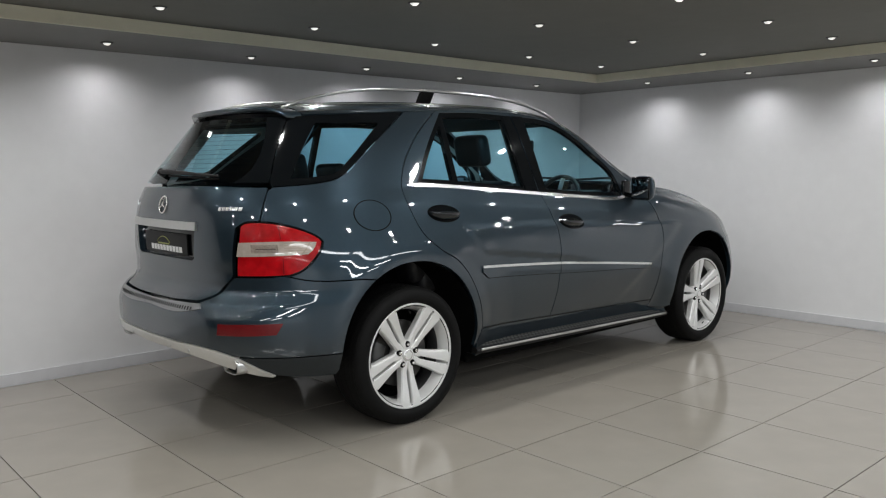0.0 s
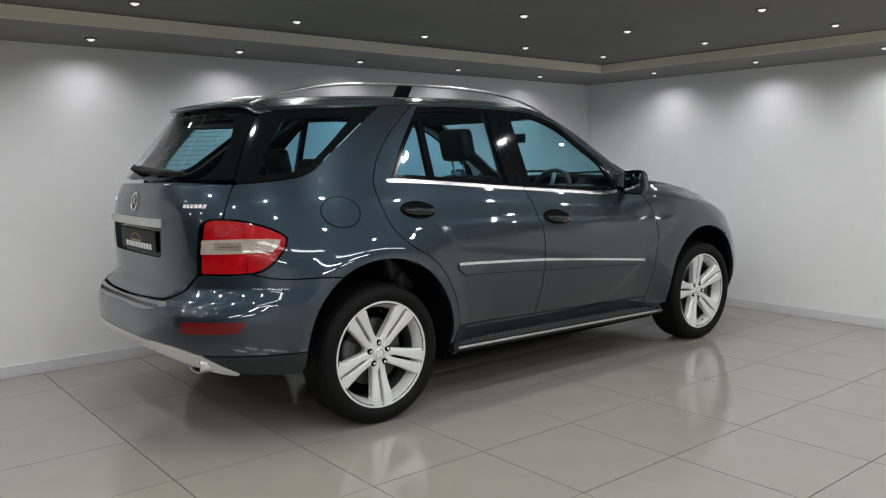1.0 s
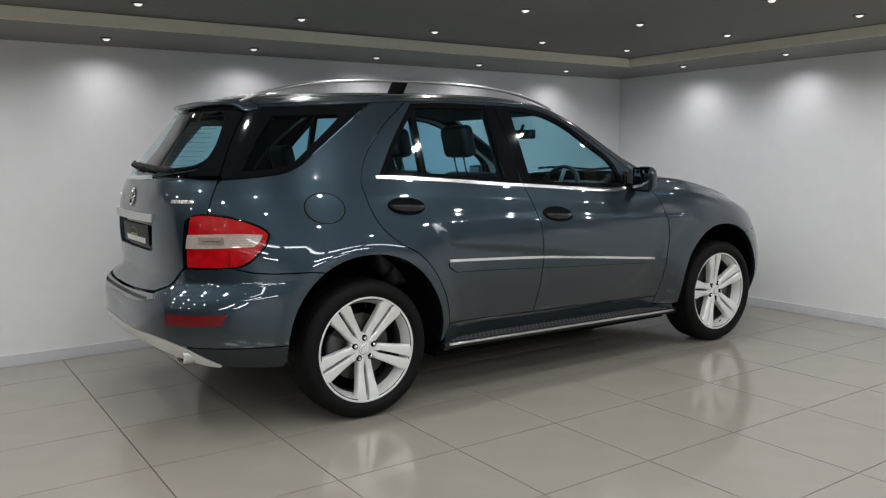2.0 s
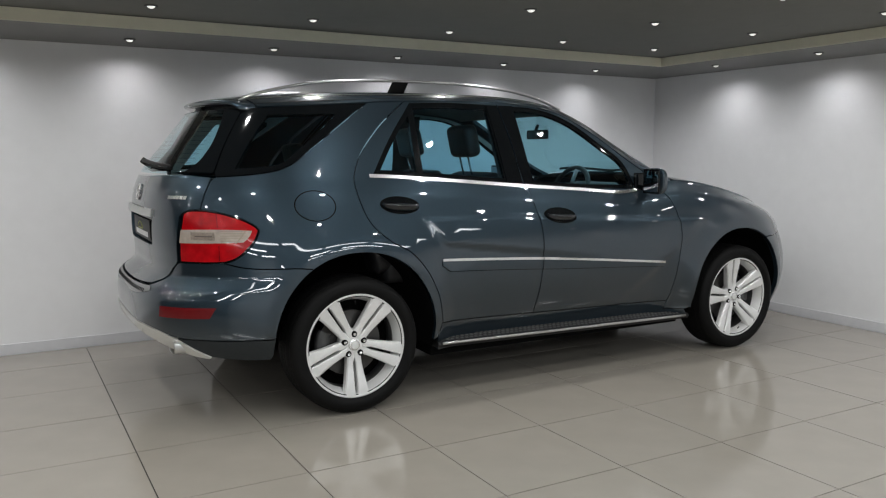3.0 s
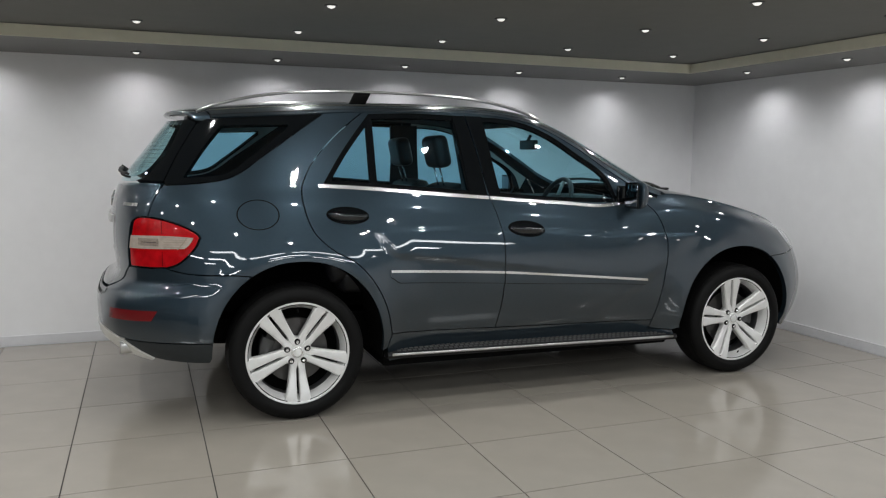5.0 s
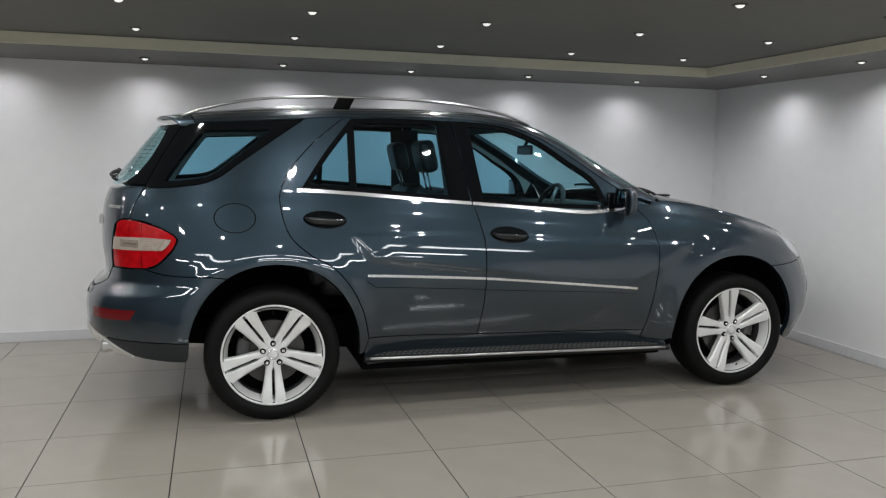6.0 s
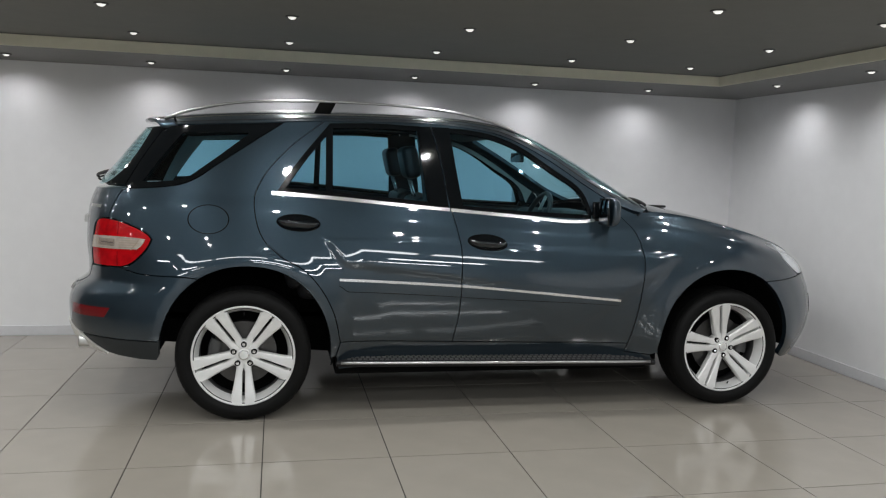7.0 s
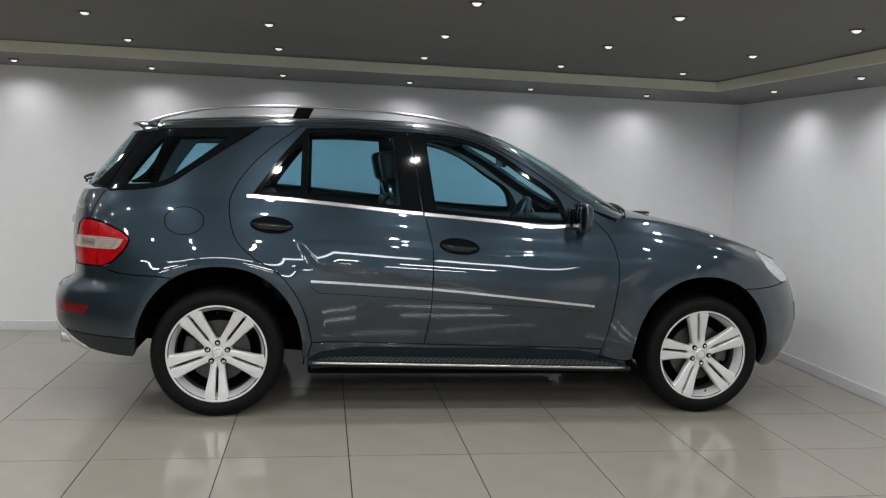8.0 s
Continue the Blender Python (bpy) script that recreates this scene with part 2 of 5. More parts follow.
slab("ceiling", (ROOM_W, ROOM_S, CEIL), (TRIM_E, TRIM_N, CEIL + 0.12), CEILING, "dark grey matt painted showroom ceiling", "ceiling")


def soffit_part(name, along_x):
    bm = bmesh.new()
    ring = []
    if along_x:
        near, far = TRIM_N, ROOM_N
        for x0, x1 in ((ROOM_W, ROOM_W), (TRIM_E, ROOM_E)):
            ring.append([bm.verts.new(c) for c in ((x0, near, SOFFIT), (x1, far, SOFFIT_EDGE), (x1, far, 2.4), (x0, near, 2.4))])
    else:
        near, far = TRIM_E, ROOM_E
        for y0, y1 in ((ROOM_S, ROOM_S), (TRIM_N, ROOM_N)):
            ring.append([bm.verts.new(c) for c in ((near, y0, SOFFIT), (far, y1, SOFFIT_EDGE), (far, y1, 2.4), (near, y0, 2.4))])
    for k in range(4):
        bm.faces.new((ring[0][k], ring[0][(k + 1) % 4], ring[1][(k + 1) % 4], ring[1][k]))
    bm.faces.new(ring[0][::-1])
    bm.faces.new(ring[1])
    bmesh.ops.recalc_face_normals(bm, faces=bm.faces[:])
    return tagged(link(name, bm, SOFFIT_PAINT, smooth=False), "lower grey soffit running along the showroom wall", "ceiling", kind="structure")


soffit_part("ceiling_soffit_north", True)
soffit_part("ceiling_soffit_east", False)
slab("trim_north", (ROOM_W, TRIM_N - 0.016, SOFFIT - 0.006), (TRIM_E + 0.0, TRIM_N - 0.002, CEIL - 0.003), TRIM_PAINT, "cream painted cornice strip at the ceiling step", "cornice")
slab("trim_east", (TRIM_E - 0.016, ROOM_S, SOFFIT - 0.006), (TRIM_E - 0.002, TRIM_N - 0.018, CEIL - 0.003), TRIM_PAINT, "cream painted cornice strip at the ceiling step", "cornice")
slab("baseboard_north", (ROOM_W, ROOM_N - 0.012, 0.0), (ROOM_E - 0.014, ROOM_N - 0.001, 0.075), SKIRTING, "low pale grey tiled skirting along the wall", "skirting")
slab("baseboard_east", (ROOM_E - 0.012, ROOM_S, 0.0), (ROOM_E - 0.001, ROOM_N - 0.014, 0.075), SKIRTING, "low pale grey tiled skirting along the wall", "skirting")


# recessed ceiling lamps
def downlight():
    top = new("recessed_downlight")
    bm = revolve_bm([(0.025, -0.001), (0.034, -0.0045), (0.038, -0.003), (0.038, 0.012), (0.025, 0.012), (0.025, -0.001)], 28, "z")
    part("bezel", bm, ALLOY_DARK, top, "thin grey bezel")
    bm = revolve_bm([(0.0, -0.014), (0.012, -0.012), (0.020, -0.006), (0.0245, 0.001), (0.0245, 0.004), (0.0, 0.004)], 28, "z")
    part("lens", bm, LENS_ON, top, "glowing white lens")
    return tagged(top, "small round recessed downlight, switched on, in the ceiling", "downlight", "ceiling downlights")


lamp = downlight()
spots = [(x, y, CEIL - 0.0035) for x in LAMP_X for y in LAMP_Y + (-3.62, -4.60, -5.58)]
spots += [(x, y, soffit_z(y - TRIM_N) - 0.004) for x, y in WASH_N] + [(x, y, soffit_z(x - TRIM_E) - 0.004) for x, y in WASH_E]
lamp.matrix_basis = pose(*spots[0])
for s in spots[1:]:
    copy_thing(lamp, pose(*s))


# fluorescent fittings behind the camera, mirrored in the paint
def batten():
    top = new("fluorescent_fitting")
    part("housing", box_bm((-0.62, -0.14, -0.03), (0.62, 0.14, 0.0), 0.006), SATIN, top, "white metal housing")
    for y in (-0.075, 0.075):
        part("tube", tube_bm([(-0.59, y, -0.046), (0.59, y, -0.046)], 0.013, 10), TUBE_ON, top, "glowing white tube")
    return tagged(top, "twin-tube fluorescent ceiling fitting, switched on", "ceiling light", "fluorescent fittings")


fitting = batten()
rows = [(-4.4 + 1.36 * k, -4.15) for k in range(2, 6)] + [(x, y) for y in (-5.9, -7.9) for x in (-4.6, -2.9, 0.5, 2.2)]
fitting.matrix_basis = pose(*rows[0], CEIL - 0.002)
for x, y in rows[1:]:
    copy_thing(fitting, pose(x, y, CEIL - 0.002))
for x, y in rows:
    watts = TUBE_POWER * (0.30 if y > -5 else 1.0)
    data = bpy.data.lights.new("fluorescent_lamp", "AREA")
    data.shape, data.size, data.size_y, data.energy, data.color = "RECTANGLE", 1.2, 0.26, watts, (0.93, 0.97, 1.0)
    new("fluorescent_lamp", data).matrix_world = pose(x, y, CEIL - 0.066)

# ---------------------------------------------------------------- the car's skin
# x forward from the rear axle, y to the car's left, z up
ZS = hermite([-1.0, -0.3, 0.168, 1.0, 1.6, 1.95, 2.2, 2.4, 2.6, 2.8, 3.0, 3.2, 3.4, 3.6, 3.8],
             [1.247, 1.246, 1.236, 1.176, 1.133, 1.112, 1.148, 1.182, 1.168, 1.134, 1.088, 1.036, 0.976, 0.900, 0.80])
VS = hermite([-1.0, 1.6, 2.0, 2.4, 2.8, 3.2, 3.8], [0.778, 0.778, 0.775, 0.745, 0.72, 0.71, 0.70])
ZR = hermite([-0.9, -0.45, 0.0, 0.418, 0.783, 1.19, 1.50, 1.78, 2.02, 2.2, 2.34, 2.6, 3.0],
             [1.58, 1.612, 1.640, 1.668, 1.678, 1.670, 1.62, 1.487, 1.336, 1.236, 1.19, 1.17, 1.16])
VR = hermite([-1.0, -0.4, 0.4, 1.2, 1.6, 2.0, 2.3, 3.0], [0.60, 0.605, 0.61, 0.612, 0.635, 0.685, 0.725, 0.74])
XR = hermite([0.20, 0.28, 0.36, 0.45, 0.55, 0.65, 0.70, 0.735, 0.80, 0.92, 1.06, 1.16, 1.245, 1.42, 1.60, 1.70],
             [-0.74, -0.845, -0.940, -0.991, -1.006, -0.998, -0.966, -0.914, -0.905, -0.918, -0.918, -0.905, -0.872, -0.742, -0.600, -0.52])
NR = hermite([0.2, 0.6, 0.8, 1.0, 1.7], [3.7, 3.7, 3.4, 3.25, 3.1])
XF = hermite([0.20, 0.30, 0.42, 0.55, 0.68, 0.80, 0.92, 1.02, 1.2, 1.7], [3.60, 3.71, 3.778, 3.798, 3.782, 3.742, 3.68, 3.605, 3.42, 3.1])
XM0, XM1, AR, AF, NF = 0.10, 2.90, 1.0, 0.78, 2.7
CREASE = hermite([0.3, 0.8, 1.18, 1.73, 2.31, 2.6], [1.022, 1.018, 1.005, 0.975, 0.950, 0.936])
LOW_LINE = hermite([0.3, 0.527, 0.862, 1.198, 1.477, 2.0, 2.6], [0.90, 0.868, 0.829, 0.785, 0.745, 0.70, 0.64])
FRACS = (0.25, 0.48, 0.65, 0.87, 1.0)
SIDE = (0.800, 0.822, 0.862, 0.897, 0.902, 0.884, 0.832)
ARCH = ((0.015, 0.455, 0.492), (2.878, 0.440, 0.488))


def smooth01(a, b, x):
    u = np.clip((x - a) / (b - a), 0, 1)
    return u * u * (3 - 2 * u)


def half_width(x, z):
    """Half the car's width at x and z, with the flares over the wheels."""
    x, z = np.broadcast_arrays(np.asarray(x, float), np.asarray(z, float))
    zs = ZS(x)
    zr = np.maximum(ZR(x), zs + 0.12)
    kz = [np.full(x.shape, 0.24), np.full(x.shape, 0.34)]
    kz += [0.45 + (zs - 0.45) * f for f in (0.0, *FRACS[:-1])] + [zs, zr, zr + 0.2]
    ky = [np.full(x.shape, v) for v in SIDE] + [VS(x), VR(x), VR(x) - 0.12]
    kz, ky = np.array(kz), np.array(ky)
    d = np.gradient(ky, axis=0) / np.gradient(kz, axis=0)
    w = ky[0] + (z - kz[0]) * d[0]
    for i in range(len(kz) - 1):
        h = kz[i + 1] - kz[i]
        u = np.clip((z - kz[i]) / h, 0, 1)
        y = (1 + 2 * u) * (1 - u) ** 2 * ky[i] + u * (1 - u) ** 2 * h * d[i] + u ** 2 * (3 - 2 * u) * ky[i + 1] + u ** 2 * (u - 1) * h * d[i + 1]
        w = np.where(z >= kz[i], y, w)
    for cx, rx, rz in ARCH:
        rho = np.sqrt(((x - cx) / rx) ** 2 + ((z - 0.36) / rz) ** 2)
        up = smooth01(0.16, 0.30, z)
        w = w + up * (0.012 * (1 - smooth01(1.02, 1.34, rho)) + 0.028 * (1 - smooth01(1.08, 1.80, rho)))
    # the doors stand proud below a crease that runs under the handles and turns down at both ends
    below = smooth01(-0.004, 0.030, CREASE(x) - z)
    behind = smooth01(-0.016, 0.040, (x - (0.402 + (1.022 - z) * 0.74)) * 0.80)
    ahead = smooth01(-0.022, 0.062, ((2.585 - (0.937 - z) * 1.35) - x) * 0.60)
    ends = 1 - smooth01(0.35, 0.62, x) * (1 - smooth01(2.28, 2.50, x))
    w = w + 0.050 * ends * (1 - smooth01(0.34, 0.70, z))
    above = 1 - (1 - smooth01(1.15, 1.75, x)) * (1 - smooth01(-0.026, 0.020, z - LOW_LINE(x)))
    w = w + 0.011 * below * behind * ahead * above * smooth01(0.30, 0.62, z)
    return w


def skin(s, z):
    """The car's outer skin: s runs along the right side as x, and on round the tail and the nose."""
    s, z = np.broadcast_arrays(np.asarray(s, float), np.asarray(z, float))
    th = np.where(s < XM0, (XM0 - s) / AR, np.where(s > XM1, (s - XM1) / AF, 0.0))
    n = np.where(s < XM0, NR(z), NF)
    ux, uy = np.sin(th), np.cos(th)
    r = (np.abs(ux) ** n + np.abs(uy) ** n) ** (-1 / n)
    x = np.where(s < XM0, XM0 - (XM0 - XR(z)) * r * ux, np.where(s > XM1, XM1 + (XF(z) - XM1) * r * ux, s))
    y = -half_width(x, z) * r * uy
    return np.stack([x, y, z], -1)


S_TAIL, S_NOSE = XM0 - AR * math.pi / 2, XM1 + AF * math.pi / 2


def normals_of(surf, a, b, e=1e-3):
    du = surf(a + e, b) - surf(a - e, b)
    dv = surf(a, b + e) - surf(a, b - e)
    n = np.cross(du, dv)
    return n / np.maximum(np.linalg.norm(n, axis=-1, keepdims=True), 1e-12)


def find_s(axis, value, z, lo, hi):
    value, z = np.broadcast_arrays(np.asarray(value, float), np.asarray(z, float))
    lo, hi = np.full(value.shape, lo, float), np.full(value.shape, hi, float)
    sign = np.sign(skin(hi, z)[..., axis] - skin(lo, z)[..., axis])
    for _ in range(19):
        mid = (lo + hi) / 2
        big = (skin(mid, z)[..., axis] - value) * sign > 0
        hi, lo = np.where(big, mid, hi), np.where(big, lo, mid)
    return (lo + hi) / 2


def by_x(pts):
    """Points (x, z) of the right side as (s, z)."""
    p = np.array(pts, float)
    s = np.where(p[:, 0] < XM0, find_s(0, p[:, 0], p[:, 1], S_TAIL, XM0), np.where(p[:, 0] > XM1, find_s(0, p[:, 0], p[:, 1], XM1, S_NOSE), p[:, 0]))
    return np.stack([s, p[:, 1]], 1)


def by_y(pts):
    """Points (y, z) of the tail as (s, z)."""
    p = np.array(pts, float)
    return np.stack([find_s(1, p[:, 0], p[:, 1], XM0 - AR * math.pi * 0.999, XM0), p[:, 1]], 1)


def inside(poly, q):
    x, y = q[:, 0], q[:, 1]
    hit = np.zeros(len(q), bool)
    a, b = poly, np.roll(poly, -1, axis=0)
    for (x0, y0), (x1, y1) in zip(a, b):
        if y0 != y1:
            hit ^= ((y0 > y) != (y1 > y)) & (x < (x1 - x0) * (y - y0) / (y1 - y0) + x0)
    return hit


def nearest2(a, q):
    """The squared distance from each q to the nearest point of a."""
    best = np.full(len(q), 1e9)
    for k in range(0, len(a), 64):
        best = np.minimum(best, np.min(np.sum((a[None, k:k + 64] - q[:, None]) ** 2, 2), 1))
    return best


def area(poly):
    x, y = poly[:, 0], poly[:, 1]
    return 0.5 * np.sum(x * np.roll(y, -1) - y * np.roll(x, -1))


def shrink(poly, g):
    """The loop moved inwards by g (outwards if negative)."""
    p = poly if area(poly) > 0 else poly[::-1]
    e = np.roll(p, -1, axis=0) - p
    e /= np.maximum(np.hypot(e[:, 0], e[:, 1]), 1e-9)[:, None]
    n = np.stack([-e[:, 1], e[:, 0]], 1)
    m = n + np.roll(n, 1, axis=0)
    m /= np.maximum(np.sum(m * m, 1), 0.35)[:, None] / 2
    return p + m * g


def panel(name, outline, mat, parent, label="", surf=skin, holes=(), lift=0.0, gap=0.003, depth=0.028, cell=0.03, mirror=False, hole_gap=0.0, inner=0.0, dome=0.0):
    """A sheet of the skin inside an outline, with turned-in edges; mirror makes the left one. dome swells its middle."""
    from mathutils.geometry import delaunay_2d_cdt
    outer = shrink(np.array(outline, float), gap)
    loops = [outer] + [shrink(np.array(h, float), -hole_gap)[::-1] for h in holes]
    pts, edges = [], []
    for lp in loops:
        k = len(pts)
        pts += [tuple(q) for q in lp]
        edges += [(k + i, k + (i + 1) % len(lp)) for i in range(len(lp))]
    lo, hi = outer.min(0), outer.max(0)
    gx, gy = np.meshgrid(np.arange(lo[0] + cell / 2, hi[0], cell), np.arange(lo[1] + cell / 2, hi[1], cell))
    grid = np.stack([gx.ravel(), gy.ravel()], 1)
    keep = inside(outer, grid)
    for h in loops[1:]:
        keep &= ~inside(h, grid)
    grid = grid[keep]
    if len(grid):
        rim = np.array(pts)
        near = nearest2(rim, grid)
        grid = grid[near > (cell * 0.35) ** 2]
    pts += [tuple(q) for q in grid]
    v, _, f, _, _, _ = delaunay_2d_cdt([Vector(q) for q in pts], edges, [], 0, 1e-6)
    v = np.array([tuple(q) for q in v])
    f = np.array([list(t) for t in f])
    mid = v[f].mean(1)
    ok = inside(outer, mid)
    for h in loops[1:]:
        ok &= ~inside(h, mid)
    f = f[ok]
    tri = v[f]
    turn = (tri[:, 1, 0] - tri[:, 0, 0]) * (tri[:, 2, 1] - tri[:, 0, 1]) - (tri[:, 2, 0] - tri[:, 0, 0]) * (tri[:, 1, 1] - tri[:, 0, 1])
    f[turn < 0] = f[turn < 0][:, ::-1]
    nrm = normals_of(surf, v[:, 0], v[:, 1])
    up = np.full(len(v), float(lift))
    if dome:
        far = np.sqrt(nearest2(outer, v))
        up += dome * (1 - np.exp(-far / 0.018))
    pos = surf(v[:, 0], v[:, 1]) + nrm * up[:, None]
    # turned-in edge
    cnt = {}
    for t in f:
        for a, b in ((t[0], t[1]), (t[1], t[2]), (t[2], t[0])):
            cnt[(a, b)] = cnt.get((a, b), 0) + 1
    rim_edges = [(a, b) for (a, b) in cnt if (b, a) not in cnt]
    verts, norms, faces = [tuple(p) for p in pos], [tuple(n) for n in nrm], [tuple(int(i) for i in t) for t in f]
    if depth:
        for a, b in rim_edges:
            k = len(verts)
            side = np.cross(pos[b] - pos[a], nrm[a])
            side /= max(np.linalg.norm(side), 1e-9)
            for q, n in ((pos[a], nrm[a]), (pos[b], nrm[b])):
                verts += [tuple(q), tuple(q - n * depth)]
                norms += [tuple(side)] * 2
            faces.append((k, k + 1, k + 3, k + 2))
    if mirror:
        verts = [(p[0], -p[1], p[2]) for p in verts]
        norms = [(p[0], -p[1], p[2]) for p in norms]
        faces = [t[::-1] for t in faces]
    me = bpy.data.meshes.new(name)
    me.from_pydata(verts, [], faces)
    me.materials.append(mat)
    me.polygons.foreach_set("use_smooth", [True] * len(me.polygons))
    me.normals_split_custom_set_from_vertices(norms)
    ob = new(name, me)
    ob.parent = parent
    if label:
        tagged(ob, label)
    return ob


def blocks_bm(mats):
    """Unit cubes at the given matrices, in one mesh."""
    bm = bmesh.new()
    c = [(x, y, z) for x in (-0.5, 0.5) for y in (-0.5, 0.5) for z in (-0.5, 0.5)]
    for m in mats:
        v = [bm.verts.new(m @ Vector(p)) for p in c]
        for q in ((0, 1, 3, 2), (4, 6, 7, 5), (0, 4, 5, 1), (2, 3, 7, 6), (0, 2, 6, 4), (1, 5, 7, 3)):
            bm.faces.new([v[i] for i in q])
    return bm


car = tagged(new("car"), "dark slate-grey metallic SUV parked on the tiled floor", "car")
SIDES = (False, True)

# seams of the right side, as (x, z)
SEAM_C = curve([(0.428, 1.652), (0.231, 1.491), (0.083, 1.308), (0.050, 1.229), (0.054, 1.121), (0.098, 0.997), (0.193, 0.906), (0.319, 0.832), (0.415, 0.723), (0.481, 0.595), (0.522, 0.428)])
SEAM_B = curve([(1.047, 1.658), (1.103, 1.427), (1.151, 1.192), (1.173, 1.103), (1.198, 0.976), (1.202, 0.785), (1.196, 0.587), (1.170, 0.411)])
SEAM_F = curve([(2.130, 1.258), (2.19, 1.178), (2.279, 1.064), (2.318, 0.950), (2.318, 0.804), (2.300, 0.634), (2.262, 0.387)])
BOTTOM_R = curve([(0.522, 0.428), (1.170, 0.411)])
BOTTOM_F = curve([(1.170, 0.411), (2.262, 0.387)])
EAVE = lambda a, b, d=0.016: np.stack([np.linspace(a, b, max(int(abs(b - a) / 0.02), 2)), ZR(np.linspace(a, b, max(int(abs(b - a) / 0.02), 2))) - d], 1)


def arch_line(k, a0, a1, grow=1.0):
    cx, rx, rz = ARCH[k]
    a = np.radians(np.linspace(a0, a1, int(abs(a1 - a0) / 3) + 2))
    c, s = np.cos(a), np.sin(a)
    return np.stack([cx + rx * grow * np.sign(c) * np.abs(c) ** 0.92, 0.36 + rz * grow * np.sign(s) * np.abs(s) ** 0.96], 1)


# window openings, as (x, z)
BELT = lambda x: float(ZS(x)) + 0.012
WIN_R = join(straight([(0.165, BELT(0.165)), (0.34, BELT(0.34)), (0.70, BELT(0.7)), (1.050, BELT(1.05))]), curve([(1.050, BELT(1.05)), (1.02, 1.42), (0.99, 1.642)]), curve([(0.985, 1.648), (0.70, 1.653), (0.462, 1.643)]), curve([(0.455, 1.636), (0.30, 1.445), (0.165, BELT(0.165))]))
WIN_F = join(straight([(1.205, BELT(1.205)), (1.6, BELT(1.6)), (2.02, BELT(2.02))]), straight([(2.02, BELT(2.02)), (2.035, 1.165)]), curve([(2.035, 1.168), (1.985, 1.285), (1.79, 1.428), (1.58, 1.556), (1.42, 1.614), (1.25, 1.640), (1.135, 1.642)]), curve([(1.133, 1.638), (1.165, 1.42), (1.205, BELT(1.205))]))

for mirror in SIDES:
    # rear door
    door = panel("rear_door", by_x(join(EAVE(0.428, 1.047), SEAM_B, BOTTOM_R[::-1], SEAM_C[::-1])), PAINT, car, holes=[by_x(WIN_R)], mirror=mirror, cell=0.03 if mirror else 0.02)
    panel("window_seal", by_x(shrink(WIN_R, -0.004)), GLOSS_BLACK, door, "black window seal", holes=[by_x(shrink(WIN_R, 0.028))], lift=-0.003, gap=0, depth=0.02, mirror=mirror)
    panel("window", by_x(shrink(WIN_R, 0.024)), GLASS, door, "tinted glass", lift=-0.007, gap=0, depth=0, mirror=mirror)
    bar = join(straight([(0.435, BELT(0.43)), (0.475, BELT(0.47))]), curve([(0.475, BELT(0.47)), (0.478, 1.640)], 0.05), straight([(0.478, 1.640), (0.440, 1.615)]), straight([(0.440, 1.615), (0.435, BELT(0.43))], 0.05))
    panel("window_divider", by_x(bar), GLOSS_BLACK, door, "black upright divider", lift=-0.003, gap=0, mirror=mirror)
    # front door
    fdoor = panel("front_door", by_x(join(EAVE(1.047, 2.125), SEAM_F, BOTTOM_F[::-1], SEAM_B[::-1])), PAINT, car, holes=[by_x(WIN_F)], mirror=mirror, cell=0.03 if mirror else 0.02)
    panel("window_seal", by_x(shrink(WIN_F, -0.004)), GLOSS_BLACK, fdoor, "black window seal", holes=[by_x(shrink(WIN_F, 0.026))], lift=-0.003, gap=0, depth=0.02, mirror=mirror)
    panel("window", by_x(shrink(WIN_F, 0.022)), GLASS, fdoor, "tinted glass", lift=-0.007, gap=0, depth=0, mirror=mirror)
    # black pillar covers either side of the split
    pil = lambda a, b: by_x(join(curve([(a[0], BELT(a[0])), (a[1], 1.42), (a[2], 1.645)], 0.04), straight([(a[2], 1.645), (b[2], 1.645)]), curve([(b[2], 1.645), (b[1], 1.42), (b[0], BELT(b[0]))], 0.04), straight([(b[0], BELT(b[0])), (a[0], BELT(a[0]))])))
    panel("pillar_cover", pil((1.030, 1.005, 0.972), (1.143, 1.102, 1.046)), GLOSS_BLACK, door, "gloss black pillar cover", lift=0.0015, gap=0.0, mirror=mirror)
    panel("pillar_cover", pil((1.150, 1.110, 1.054), (1.225, 1.190, 1.158)), GLOSS_BLACK, fdoor, "gloss black pillar cover", lift=0.0015, gap=0.0, mirror=mirror)
    # chrome waist strip
    for owner, a, b in ((door, 0.140, 1.146), (fdoor, 1.154, 2.040)):
        xs = np.linspace(a, b, 50)
        lo, hi = np.stack([xs, ZS(xs) - 0.006], 1), np.stack([xs, ZS(xs) + 0.013], 1)
        panel("waist_strip", by_x(join(lo, hi[::-1])), CHROME, owner, "bright chrome strip", lift=0.006, gap=0, depth=0.012, cell=0.1, mirror=mirror, dome=0.003)
    # lower rubbing strip with a chrome edge
    mz = hermite([0.5, 1.2, 2.18], [0.777, 0.741, 0.657])
    for owner, a, b in ((door, 0.508, 1.199), (fdoor, 1.205, 2.176)):
        xs = np.linspace(a, b, 40)
        rear = a < 1
        up = np.stack([xs, mz(xs) + 0.001], 1)
        dn = np.stack([xs, mz(xs) - 0.058 + 0.030 * smooth01(1.2, 2.17, xs) + (0.03 * (1 - smooth01(0.508, 0.56, xs)) if rear else 0)], 1)
        panel("rubbing_strip", by_x(join(up, dn[::-1])), PAINT, owner, lift=0.008, gap=0.0, depth=0.012, cell=0.05, mirror=mirror)
        under = dn - np.array([0.0, 0.0045])
